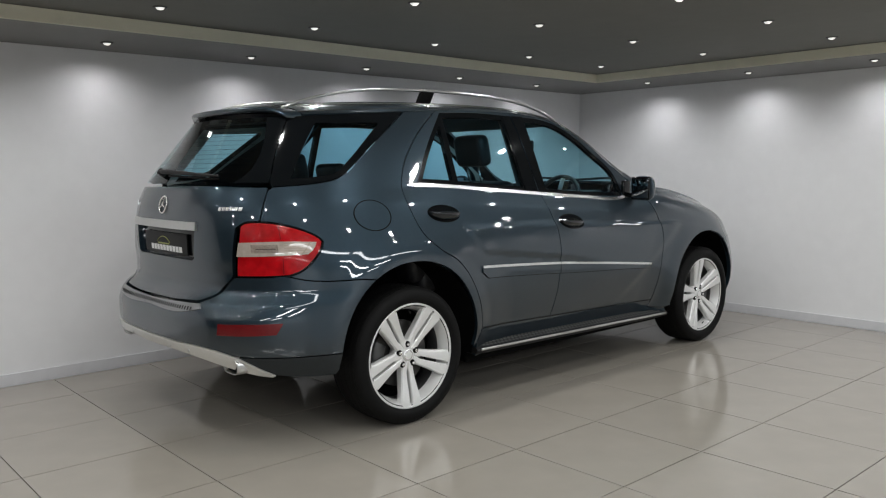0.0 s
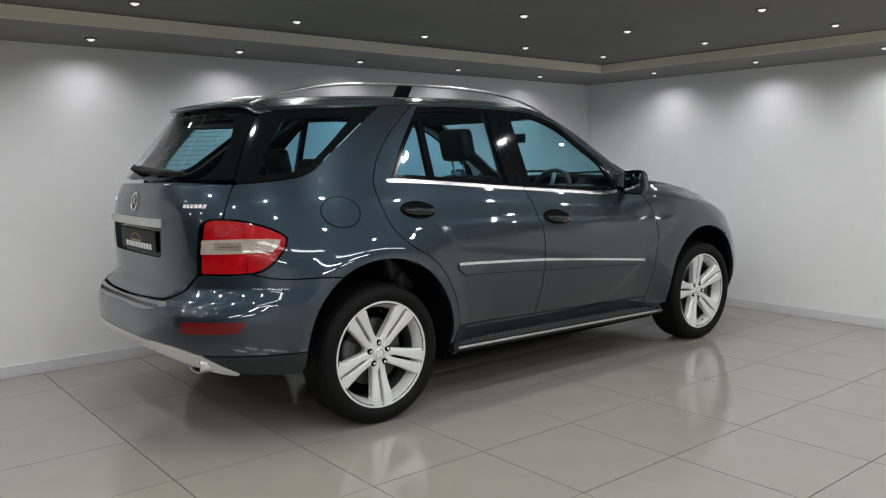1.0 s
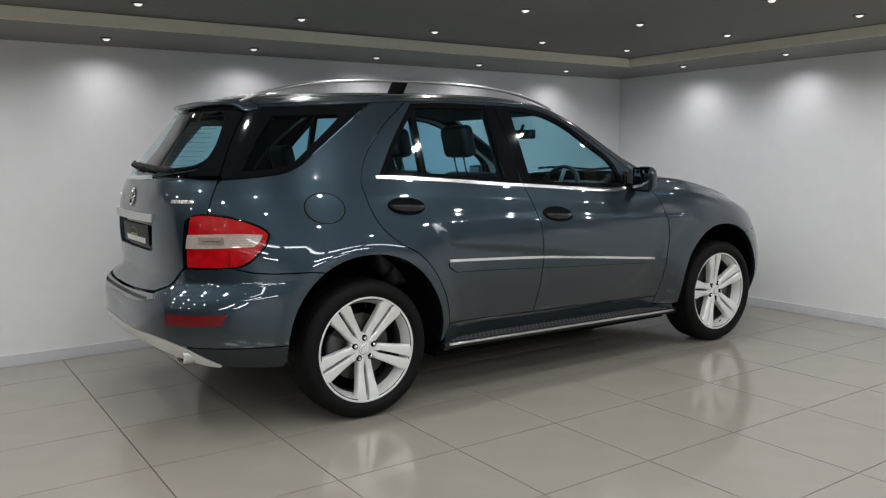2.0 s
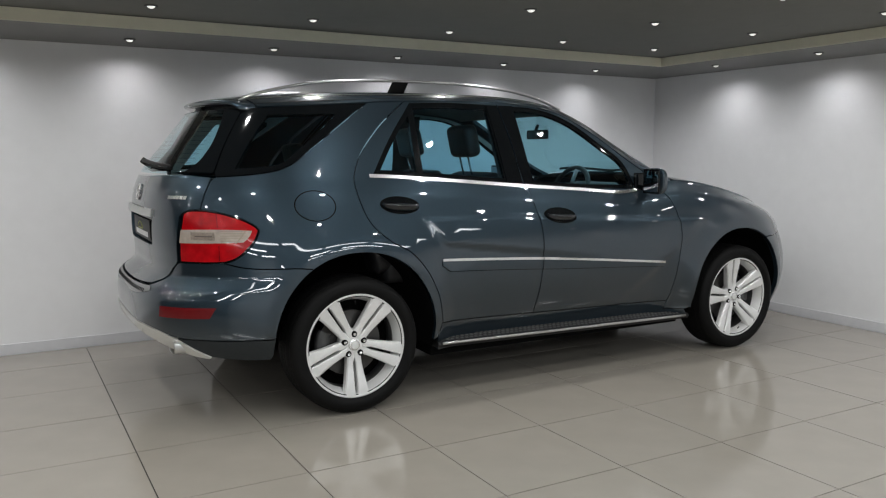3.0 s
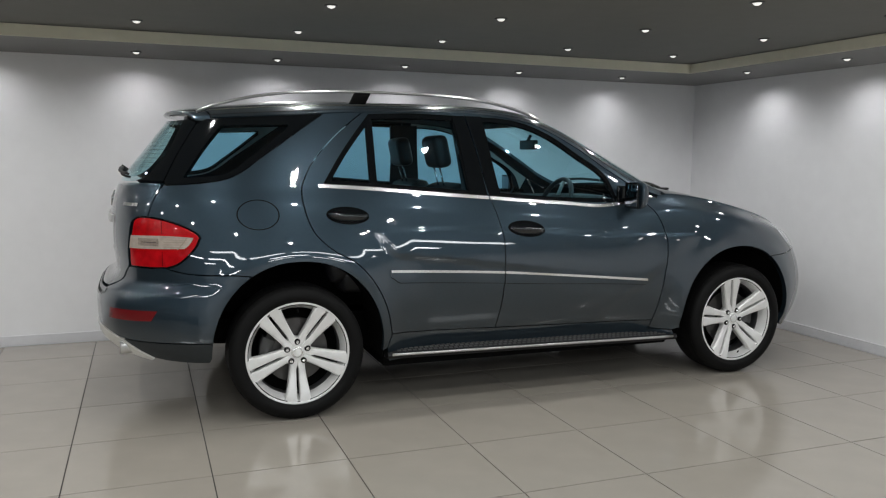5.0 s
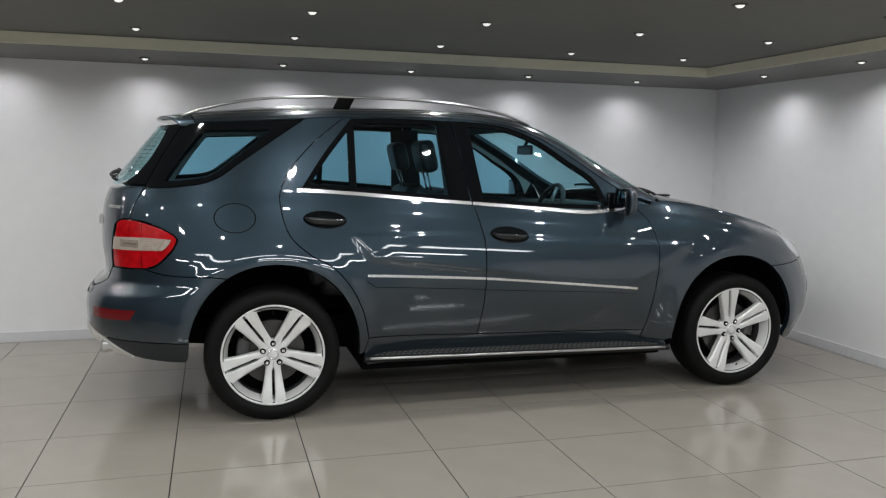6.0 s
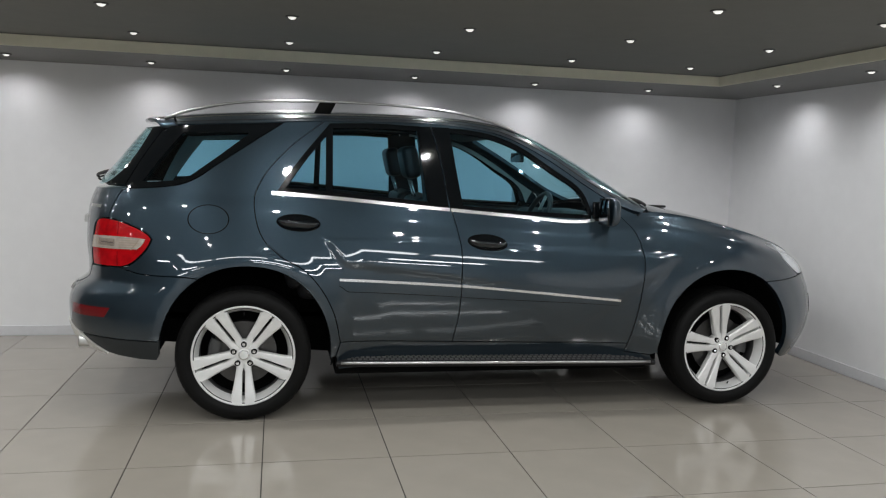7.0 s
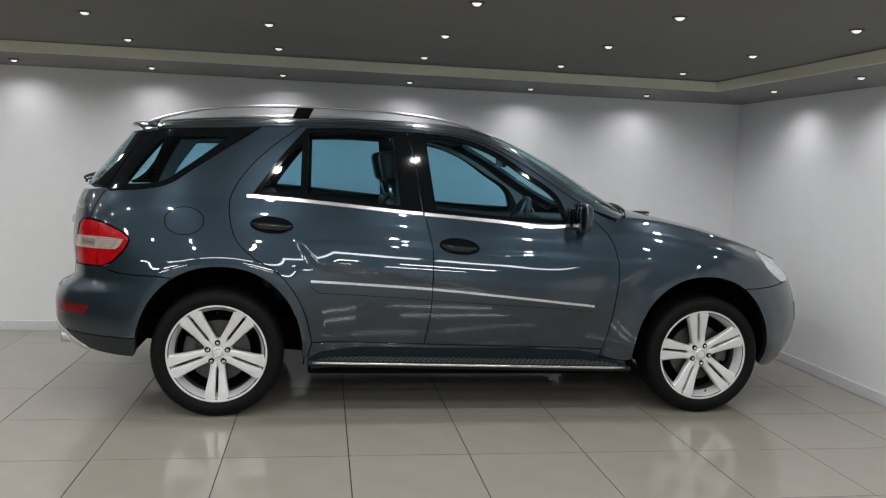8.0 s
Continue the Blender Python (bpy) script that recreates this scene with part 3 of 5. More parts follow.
        panel("strip_joint", by_x(join(dn + np.array([0.0, 0.002]), under[::-1])), UNDERSIDE, owner, "dark joint under the strip", lift=0.0014, gap=0, depth=0, cell=0.1, mirror=mirror)
        up2 = np.stack([xs, mz(xs) + 0.011], 1)
        dn2 = np.stack([xs, mz(xs) - 0.003], 1)
        panel("chrome_edge", by_x(join(up2, dn2[::-1])), CHROME, owner, "thin chrome edge", lift=0.011, gap=0, depth=0.014, cell=0.1, mirror=mirror, dome=0.002)

# pale linings inside the roof pillars
for mirror in SIDES:
    low = curve([(2.085, 1.165), (2.02, 1.275), (1.80, 1.418), (1.58, 1.540), (1.42, 1.600), (1.25, 1.626), (1.12, 1.630)])
    panel("pillar_trim", by_x(join(low, EAVE(1.12, 2.12, 0.02))), PILLAR_TRIM, car, "pale grey inner pillar lining", lift=-0.030, gap=0, depth=0, mirror=mirror)
    post = join(straight([(1.00, BELT(1.0)), (1.235, BELT(1.235))], 0.05), curve([(1.235, BELT(1.235)), (1.195, 1.42), (1.165, 1.64)], 0.05), curve([(0.965, 1.64), (0.985, 1.42), (1.00, BELT(1.0))], 0.05))
    panel("pillar_trim", by_x(post), CABIN, car, "charcoal inner pillar lining", lift=-0.034, gap=0, depth=0, mirror=mirror)

# dark structure behind the door gaps
for mirror in SIDES:
    back = by_x(join(straight([(0.0, 0.95), (0.02, 1.235), (1.1, 1.16), (2.0, 1.10), (2.36, 1.10), (2.36, 0.36), (0.50, 0.40), (0.40, 0.68), (0.20, 0.86), (0.0, 0.95)], 0.05)))
    panel("inner_body", back, UNDERSIDE, car, "black inner structure behind the doors", lift=-0.030, gap=0, depth=0, cell=0.06, mirror=mirror)

# rear quarter
LAMP = join(curve([(-0.795, 1.066), (-0.780, 1.078), (-0.74, 1.083), (-0.69, 1.079), (-0.60, 1.056), (-0.525, 1.024), (-0.490, 1.000), (-0.479, 0.984)]), curve([(-0.479, 0.984), (-0.492, 0.950), (-0.535, 0.893), (-0.60, 0.840), (-0.64, 0.826)]), curve([(-0.64, 0.826), (-0.72, 0.822), (-0.818, 0.820)]))
LAMP_S = np.concatenate([by_x(LAMP)])
QG = curve([(0.200, 1.634), (0.070, 1.545), (-0.063, 1.452), (-0.179, 1.371), (-0.235, 1.328), (-0.290, 1.296), (-0.345, 1.275), (-0.41, 1.263), (-0.52, 1.251), (-0.64, 1.243)])
S_TG = [(-0.500, 1.60), (-0.571, 1.411), (-0.645, 1.245), (-0.671, 1.155), (-0.680, 1.085)]
TG_EDGE = by_y(curve(S_TG))
BSEAM = curve([(-0.640, 0.822), (-0.605, 0.812), (-0.56, 0.802), (-0.50, 0.796), (-0.40, 0.793), (-0.310, 0.792), (-0.243, 0.785)])
for mirror in SIDES:
    tail_start = TG_EDGE[np.argmin(np.abs(TG_EDGE[:, 1] - 1.246))]
    upper = by_x(join(EAVE(0.428, 0.202), QG))
    seam = TG_EDGE[TG_EDGE[:, 1] < 1.242]
    lamp_front = LAMP_S[LAMP_S[:, 0] > seam[-1, 0] + 0.004]
    arch = by_x(arch_line(0, 122, -3))
    bottom = by_x(straight([arch_line(0, -3, -3)[0], (0.500, 0.345), (0.522, 0.428)]))
    quarter = panel("rear_quarter_panel", join(by_x(SEAM_C)[::-1], upper, seam, lamp_front, by_x(BSEAM), arch, bottom), PAINT, car, mirror=mirror, depth=0.02, cell=0.03 if mirror else 0.02)
    # fuel flap on the right side only
    if not mirror:
        a = np.linspace(0, 2 * math.pi, 48, endpoint=False)
        ring = lambda r: by_x(np.stack([-0.190 + r * 1.03 * np.cos(a), 1.096 + r * 0.73 * np.sin(a)], 1))
        panel("flap_gap", ring(0.1060), UNDERSIDE, quarter, "dark gap round the flap", lift=0.0012, gap=0, depth=0, holes=[ring(0.0995)])
        panel("fuel_flap", ring(0.0985), PAINT, quarter, lift=0.0016, gap=0, depth=0.004)
    # quarter window with its black edge
    top = EAVE(0.196, -0.42)
    loop = join(by_x(top), TG_EDGE[TG_EDGE[:, 1] > 1.25], by_x(QG)[::-1])
    clear = by_x(join(curve([(-0.550, 1.284), (-0.45, 1.290), (-0.36, 1.301), (-0.31, 1.318), (-0.23, 1.375), (0.005, 1.560)]), straight([(0.005, 1.572), (-0.345, 1.560)]), curve([(-0.355, 1.550), (-0.45, 1.43), (-0.550, 1.284)])))
    rim = panel("quarter_window_edge", loop, GLOSS_BLACK, car, "gloss black printed glass edge", holes=[clear], mirror=mirror, lift=-0.001)
    panel("quarter_window", clear, GLASS, car, "tinted glass", lift=-0.002, gap=-0.002, depth=0, mirror=mirror)
    panel("pillar_trim", shrink(loop, 0.012), PILLAR_TRIM, car, "pale grey inner pillar lining", holes=[shrink(clear, -0.010)], lift=-0.034, gap=0, depth=0, mirror=mirror)
    # tail lamp
    lamp_root = panel("tail_lamp", LAMP_S, GLOSS_BLACK, car, "red and clear tail lamp in a black gasket", mirror=mirror, lift=-0.001, gap=0.002, depth=0.05, cell=0.02)
    panel("lamp_lens", shrink(LAMP_S, 0.007), LAMP_RED, lamp_root, "glossy red lens", mirror=mirror, lift=0.0, gap=0.0, depth=0.02, cell=0.012, dome=0.006)
    band = by_x(join(curve([(-0.806, 0.984), (-0.70, 0.988), (-0.60, 0.987), (-0.512, 0.981)]), curve([(-0.512, 0.981), (-0.528, 0.950), (-0.556, 0.926)]), curve([(-0.556, 0.926), (-0.66, 0.923), (-0.815, 0.919)])))
    band_ob = panel("indicator_band", band, LAMP_CLEAR, lamp_root, "clear whitish band", lift=0.0085, gap=0, depth=0.008, cell=0.015, mirror=mirror)
    for z0 in (0.932, 0.944, 0.956, 0.968, 0.979):
        tip = -0.560 + 0.55 * (z0 - 0.932)
        rib = by_x(join(straight([(-0.652, z0), (tip, z0)], 0.03), straight([(tip, z0 + 0.0022), (-0.652, z0 + 0.0022)], 0.03)))
        panel("lens_rib", rib, LAMP_RIB, band_ob, "faint moulded rib", lift=0.0092, gap=0, depth=0.002, cell=0.1, mirror=mirror)
    chev = by_x(join(straight([(-0.543, 0.984), (-0.566, 0.950), (-0.590, 0.922)], 0.03), straight([(-0.584, 0.922), (-0.560, 0.950), (-0.537, 0.984)], 0.03)))
    panel("lens_rib", chev, LAMP_RIB, band_ob, "slanting rib at the tip", lift=0.0094, gap=0, depth=0.002, cell=0.1, mirror=mirror)
    bulb = by_x(join(straight([(-0.770, 0.936), (-0.676, 0.936)], 0.02), straight([(-0.676, 0.936), (-0.676, 0.974)], 0.02), straight([(-0.676, 0.974), (-0.770, 0.974), (-0.770, 0.936)], 0.02)))
    panel("bulb_chamber", bulb, LAMP_BULB, band_ob, "dim bulb chamber", lift=0.0092, gap=0, depth=0.002, cell=0.02, mirror=mirror)
    panel("bulb_line", by_x(join(straight([(-0.755, 0.952), (-0.685, 0.952)], 0.02), straight([(-0.685, 0.956), (-0.755, 0.956)], 0.02))), LAMP_DARK, band_ob, "dark bulb holder", lift=0.0098, gap=0, depth=0.002, cell=0.1, mirror=mirror)
    for z0, z1 in ((0.836, 0.910), (0.998, 1.066)):
        panel("lens_joint", by_x(join(straight([(-0.663, z0), (-0.663, z1)], 0.02), straight([(-0.660, z1), (-0.660, z0)], 0.02))), LAMP_JOINT, lamp_root, "upright joint in the lens", lift=0.0068, gap=0, depth=0.002, cell=0.1, mirror=mirror)

# tailgate and its glass
mirror_s = lambda loop: np.stack([2 * S_TAIL - loop[:, 0], loop[:, 1]], 1)
lamp_top = LAMP_S[(LAMP_S[:, 0] < TG_EDGE[-1, 0] - 0.004) & (LAMP_S[:, 1] > 1.0)][::-1]
right = np.concatenate([TG_EDGE, lamp_top, by_y(curve([(-0.598, 1.05), (-0.598, 0.95), (-0.592, 0.825)])), by_y(curve([(-0.585, 0.812), (-0.54, 0.770), (-0.50, 0.728), (-0.45, 0.703)])), by_y(curve([(-0.43, 0.701), (-0.2, 0.692), (0.0, 0.690)]))])
lower_r = right[right[:, 1] < 1.244]
glass_r = right[right[:, 1] > 1.248]
tail = join(lower_r, mirror_s(lower_r)[::-1])
recess = by_y(join(straight([(-0.355, 1.036), (-0.34, 0.895), (-0.32, 0.885), (0.32, 0.885), (0.34, 0.895), (0.355, 1.036), (-0.355, 1.036)])))
gate = panel("tailgate", tail, PAINT, car, holes=[recess], cell=0.035)
edge_loop = join(glass_r, mirror_s(glass_r)[::-1])
half_pane = curve([(-0.430, 1.580), (-0.490, 1.48), (-0.532, 1.375), (-0.540, 1.310), (-0.520, 1.275), (-0.47, 1.262)])
pane = join(by_y(half_pane), by_y(curve([(-0.46, 1.261), (0.0, 1.258), (0.46, 1.261)])), by_y(half_pane[::-1] * np.array([-1, 1])), by_y(curve([(0.425, 1.586), (0, 1.592), (-0.425, 1.586)])))
panel("rear_window_edge", edge_loop, GLOSS_BLACK, gate, "gloss black printed glass edge", holes=[pane])
panel("rear_window", pane, GLASS_LIGHT, gate, "lightly tinted curved rear glass", lift=-0.001, gap=-0.002, depth=0)
for k in range(11):
    z = 1.315 + 0.023 * k
    wide = 0.505 - 0.085 * max(0.0, (z - 1.36) / 0.22)
    panel("heating_line", by_y(join(straight([(-wide, z), (wide, z)], 0.06), straight([(wide, z + 0.0014), (-wide, z + 0.0014)], 0.06))), HEATER, gate, "fine brown heating line in the glass", lift=-0.004, gap=0, depth=0, cell=0.2)
panel("plate_recess", recess, GLOSS_BLACK, gate, "dark recess round the plate", lift=-0.028, gap=-0.012, depth=0)


def tail_point(y, z, lift=0.0):
    s = find_s(1, np.array([y]), np.array([z]), XM0 - AR * math.pi * 0.999, XM0)
    p, n = skin(s, np.array([z]))[0], normals_of(skin, s, np.array([z]))[0]
    return Vector(p + n * lift)


def tail_strip(name, y0, y1, z0, z1, mat, parent, label, lift, depth=0.01, dome=0.0, cell=0.02):
    loop = by_y(join(straight([(y0, z0), (y1, z0), (y1, z1), (y0, z1), (y0, z0)])))
    return panel(name, loop, mat, parent, label, lift=lift, gap=0, depth=depth, dome=dome, cell=cell)


tail_strip("grip_bar", -0.375, 0.375, 1.034, 1.074, SATIN, gate, "satin silver bar over the plate", 0.014, 0.03, 0.006)
tail_strip("number_plate", -0.26, 0.26, 0.898, 1.008, PLATE, gate, "black dealer plate with white bars", -0.014, 0.008)
plate_x = lambda y, z: tail_point(y, z, -0.0125)
# emblem: a ring with three plain arms, and bars for the lettering
ring = []
for k in range(40):
    a = 2 * math.pi * k / 40
    ring.append(tail_point(-0.020 + 0.042 * math.cos(a), 1.150 + 0.042 * math.sin(a), 0.006))
emblem = part("emblem", tube_bm(ring + ring[:1], 0.0045, 8, close=False), CHROME, gate, "chrome round badge")
for a in (90, 210, 330):
    tip = tail_point(-0.020 + 0.040 * math.cos(radians(a)), 1.150 + 0.040 * math.sin(radians(a)), 0.006)
    part("badge_arm", tube_bm([tail_point(-0.020, 1.150, 0.008), tip], [0.006, 0.0015], 6), CHROME, emblem, "chrome arm")
for k in range(6):
    y = -0.500 - 0.0185 * k
    tail_strip("badge_letter", y, y - 0.013, 1.133, 1.149, SATIN, gate, "chrome letter bar", 0.004, 0.004)
for k in range(3):
    y = 0.47 - 0.03 * k
    tail_strip("badge_letter", y, y - 0.022, 1.140, 1.160, CHROME, gate, "chrome letter bar", 0.004, 0.004)
for k in range(10):
    y = 0.172 - 0.0385 * k
    tail_strip("plate_print", y - 0.030, y, 0.912, 0.941, WHITE_INK, gate, "white printed bar", -0.0125, 0.001)
tail_strip("plate_print", -0.06, 0.08, 0.946, 0.953, GREEN_INK, gate, "olive printed outline bar", -0.0125, 0.001)
arcp = [plate_x(0.09 - 0.16 * k / 10, 0.956 + 0.030 * math.sin(math.pi * k / 10) ** 0.8) for k in range(11)]
part("plate_print", tube_bm(arcp, 0.0022, 6), GREEN_INK, gate, "olive printed outline")

# rear bumper
bump_r = join(by_x(arch_line(0, 170.5, 122)), by_x(BSEAM)[::-1], LAMP_S[(LAMP_S[:, 1] < 0.83) & (LAMP_S[:, 0] < by_x([(-0.65, 0.82)])[0, 0])], by_y(curve([(-0.592, 0.815), (-0.55, 0.768), (-0.505, 0.720), (-0.46, 0.697)])), by_y(curve([(-0.44, 0.695), (0, 0.684)])))
low_r = np.concatenate([by_y(curve([(0.0, 0.492), (-0.3, 0.494), (-0.50, 0.494), (-0.60, 0.482), (-0.675, 0.460)])), by_x(curve([(-0.83, 0.454), (-0.70, 0.449), (-0.455, 0.447)]))])
bumper_loop = join(low_r, bump_r, mirror_s(bump_r)[::-1], mirror_s(low_r)[::-1])
bumper = panel("rear_bumper", bumper_loop, PAINT, car, cell=0.03, depth=0.03)
top_band = by_y(join(curve([(-0.48, 0.692), (0, 0.680), (0.48, 0.692)]), curve([(0.50, 0.672), (0.40, 0.652), (0, 0.646), (-0.40, 0.652), (-0.50, 0.672)])))
panel("loading_guard", top_band, DARK_CHROME, bumper, "dark chrome ribbed guard strip", lift=0.004, gap=0, depth=0.01, cell=0.02)
for k in range(40):
    y = -0.435 + 0.022 * k
    tail_strip("guard_rib", y, y + 0.006, 0.658, 0.674, MATT_BLACK, bumper, "black rubber rib", 0.006, 0.004)
skid_edge = by_y(curve([(-0.690, 0.452), (-0.722, 0.422), (-0.746, 0.390), (-0.768, 0.358)]))
for mirror in SIDES:
    vloop = join(by_x(curve([(-0.452, 0.443), (-0.70, 0.445), (-0.815, 0.450)])), skid_edge, by_x(curve([(-0.66, 0.347), (-0.55, 0.338), (-0.452, 0.338)])), by_x(arch_line(0, 180, 170.5)))
    panel("bumper_valance", vloop, VALANCE, bumper, "dark plastic lower valance", mirror=mirror, lift=-0.003, gap=0.001, depth=0.03)
skid = join(low_r[low_r[:, 0] < by_y([(-0.674, 0.46)])[0, 0]], skid_edge, by_y(curve([(-0.757, 0.352), (-0.72, 0.364), (-0.682, 0.383), (-0.62, 0.408), (-0.568, 0.424), (-0.50, 0.437), (-0.413, 0.446), (0.0, 0.446)])))
skid = join(skid, mirror_s(skid)[::-1])
panel("skid_plate", skid, SKID, bumper, "satin silver skid plate", lift=0.006, gap=0.0, depth=0.04, cell=0.02)
for side in (-1, 1):
    for y in (-0.24, -0.42):
        c = tail_point(side * y, 0.466, 0.0065)
        bm = revolve_bm([(0, -0.001), (0.010, -0.001), (0.012, 0.0), (0.012, 0.006)], 20)
        bmesh.ops.transform(bm, matrix=Matrix.Translation(c) @ pose(0, 0, 0, 0, 0, -90), verts=bm.verts[:])
        part("parking_sensor", bm, SATIN, bumper, "round sensor")
for mirror in SIDES:
    loop = by_x(join(curve([(-0.926, 0.612), (-0.82, 0.612), (-0.697, 0.612)]), straight([(-0.697, 0.612), (-0.728, 0.560)]), curve([(-0.728, 0.560), (-0.82, 0.558), (-0.930, 0.558)]), straight([(-0.930, 0.558), (-0.926, 0.612)])))
    panel("bumper_reflector", loop, REFLECTOR, bumper, "red reflector", lift=0.001, gap=0, depth=0.01, cell=0.02, mirror=mirror, dome=0.003)
    sgn = 1 if mirror else -1
    bm = bmesh.new()
    loops = []
    for d, sc in ((0.0, 1.0), (-0.006, 0.99), (-0.002, 0.88), (0.10, 0.87)):
        loops.append([bm.verts.new((-0.876 + d, sgn * 0.640 + 0.068 * sc * math.copysign(abs(math.cos(a)) ** 0.5, math.cos(a)), 0.407 + 0.036 * sc * math.copysign(abs(math.sin(a)) ** 0.6, math.sin(a)))) for a in np.linspace(0, 2 * math.pi, 32, endpoint=False)])
    loops.insert(0, [bm.verts.new((-0.74, v.co.y, v.co.z)) for v in loops[0]])
    for a, b in zip(loops, loops[1:]):
        for k in range(32):
            bm.faces.new((a[k], a[(k + 1) % 32], b[(k + 1) % 32], b[k]))
    bmesh.ops.recalc_face_normals(bm, faces=bm.faces[:])
    pipe = part("exhaust_tip", bm, SATIN, car, "flattened chrome exhaust tip")
    # a black block just behind the mouth stands in for the pipe's inner shade
    part("bore_shade", box_bm((-0.866, sgn * 0.640 - 0.058, 0.379), (-0.77, sgn * 0.640 + 0.058, 0.435), 0.008), UNDERSIDE, pipe, "black block for the shade inside the pipe")

# front wing, bonnet edge, bumper and headlamp
HOOD_EDGE = lambda a, b: np.stack([np.linspace(a, b, 40), ZS(np.linspace(a, b, 40))], 1)
HEAD = join(np.stack([np.linspace(3.340, 3.55, 14), ZS(np.linspace(3.340, 3.55, 14)) - 0.003], 1), curve([(3.552, float(ZS(3.552)) - 0.006), (3.594, 0.865), (3.620, 0.806)]), curve([(3.620, 0.806), (3.54, 0.804), (3.470, 0.803)]), curve([(3.470, 0.803), (3.385, 0.852), (3.328, 0.912), (3.320, 0.955), (3.340, float(ZS(3.340)) - 0.003)]))
for mirror in SIDES:
    rise = by_x(join(curve([(2.130, 1.258), (2.22, 1.205), (2.33, 1.158)])))
    hood = by_x(HOOD_EDGE(2.34, 3.325))
    front = by_x(curve([(3.332, float(ZS(3.332)) - 0.002), (3.314, 0.955), (3.322, 0.912), (3.379, 0.852), (3.464, 0.800)]))
    bseam = by_x(curve([(3.466, 0.797), (3.38, 0.790), (3.30, 0.784), (3.19, 0.780), (3.135, 0.778)]))
    arch = by_x(arch_line(1, 57, 183))
    foot = by_x(straight([(2.439, 0.335), (2.40, 0.32), (2.25, 0.33), (2.262, 0.387)]))
    panel("front_wing", join(rise, hood, front, bseam, arch, foot, by_x(SEAM_F)[::-1]), PAINT, car, mirror=mirror, depth=0.02, cell=0.03 if mirror else 0.02)
    panel("headlamp", by_x(HEAD), HEADLAMP, car, "clear headlamp lens", lift=-0.001, gap=0.003, depth=0.04, cell=0.015, mirror=mirror, dome=0.008)
fb_r = join(by_x(curve([(3.318, 0.36), (3.30, 0.30), (3.40, 0.275), (3.55, 0.275)])), np.array([[s, 0.275] for s in np.linspace(by_x([(3.57, 0.275)])[0, 0], S_NOSE, 20)]), np.array([[s, 0.80] for s in np.linspace(S_NOSE, by_x([(3.60, 0.80)])[0, 0], 20)]), by_x(curve([(3.58, 0.800), (3.466, 0.796), (3.38, 0.789), (3.30, 0.783), (3.19, 0.779), (3.135, 0.777)])), by_x(arch_line(1, 56, 1)))
for mirror in SIDES:
    bump = panel("front_bumper", fb_r, PAINT, car, mirror=mirror, depth=0.03, gap=0.001)
    intake = by_x(join(curve([(3.635, 0.66), (3.665, 0.655), (3.69, 0.62)]), curve([(3.69, 0.62), (3.69, 0.56), (3.66, 0.53)]), curve([(3.66, 0.53), (3.63, 0.56), (3.635, 0.66)])))
    panel("bumper_vent", intake, GLOSS_BLACK, bump, "black vent", lift=0.002, gap=0, depth=0.01, cell=0.02, mirror=mirror)
grille_r = join(by_x(curve([(3.556, float(ZS(3.556)) - 0.006), (3.598, 0.866), (3.624, 0.806)])), np.array([[s, 0.806] for s in np.linspace(by_x([(3.630, 0.806)])[0, 0], S_NOSE, 16)]), np.array([[s, 0.920 - 0.008 * k / 15] for k, s in enumerate(np.linspace(S_NOSE, by_x([(3.562, 0.911)])[0, 0], 16))]))
for mirror in SIDES:
    panel("nose_panel", grille_r, PAINT, car, mirror=mirror, gap=0)


# bonnet, roof and windscreen: sheets over the plan, v runs across
def hood_map(x, v):
    x, v = np.broadcast_arrays(np.asarray(x, float), np.asarray(v, float))
    zc = HOOD_Z(x)
    return np.stack([x, v * HOOD_W(x), ZS(x) + (zc - ZS(x)) * (1 - np.abs(v) ** 2.4)], -1)


HOOD_Z = hermite([2.3, 2.45, 2.62, 2.81, 3.01, 3.21, 3.35, 3.5, 3.6, 3.68], [1.252, 1.234, 1.210, 1.173, 1.130, 1.081, 1.038, 0.985, 0.935, 0.87])
CROWN = hermite([-0.9, -0.45, -0.25, 0.0, 0.5, 1.0, 1.35, 1.53, 1.715, 1.9, 2.1, 2.25, 2.42, 2.55, 2.7],
                [1.64, 1.672, 1.692, 1.710, 1.730, 1.734, 1.722, 1.700, 1.650, 1.568, 1.466, 1.374, 1.262, 1.192, 1.14])


def roof_map(x, v):
    x, v = np.broadcast_arrays(np.asarray(x, float), np.asarray(v, float))
    zr = ZR(x) - 0.012
    return np.stack([x, v * ROOF_W(x), zr + (CROWN(x) - zr) * (1 - np.minimum(np.abs(v), 0.9999) ** 3.2) ** 0.8], -1)


def edge_width(x, z):
    """Half the width of the skin at x and z, round the tail and the nose too."""
    s = np.where(x < XM0, find_s(0, np.minimum(x, XM0), z, S_TAIL, XM0), np.where(x > XM1, find_s(0, np.maximum(x, XM1), z, XM1, S_NOSE), x))
    return -skin(s, z)[..., 1]


xt = np.linspace(-0.60, 2.75, 68)
ROOF_W = hermite(xt, edge_width(xt, ZR(xt) - 0.012))
xt = np.linspace(2.2, 3.66, 62)
HOOD_W = hermite(xt, edge_width(xt, ZS(xt)))


loop = join(curve([(2.40, -1), (2.47, -0.75), (2.53, 0), (2.47, 0.75), (2.40, 1)], 0.05), straight([(2.40, 1), (3.54, 1)], 0.05), curve([(3.54, 1), (3.60, 0.6), (3.635, 0), (3.60, -0.6), (3.54, -1)], 0.05), straight([(3.54, -1), (2.40, -1)], 0.05))
panel("bonnet", loop, PAINT, car, surf=hood_map, gap=0.002, depth=0.02, cell=0.045)
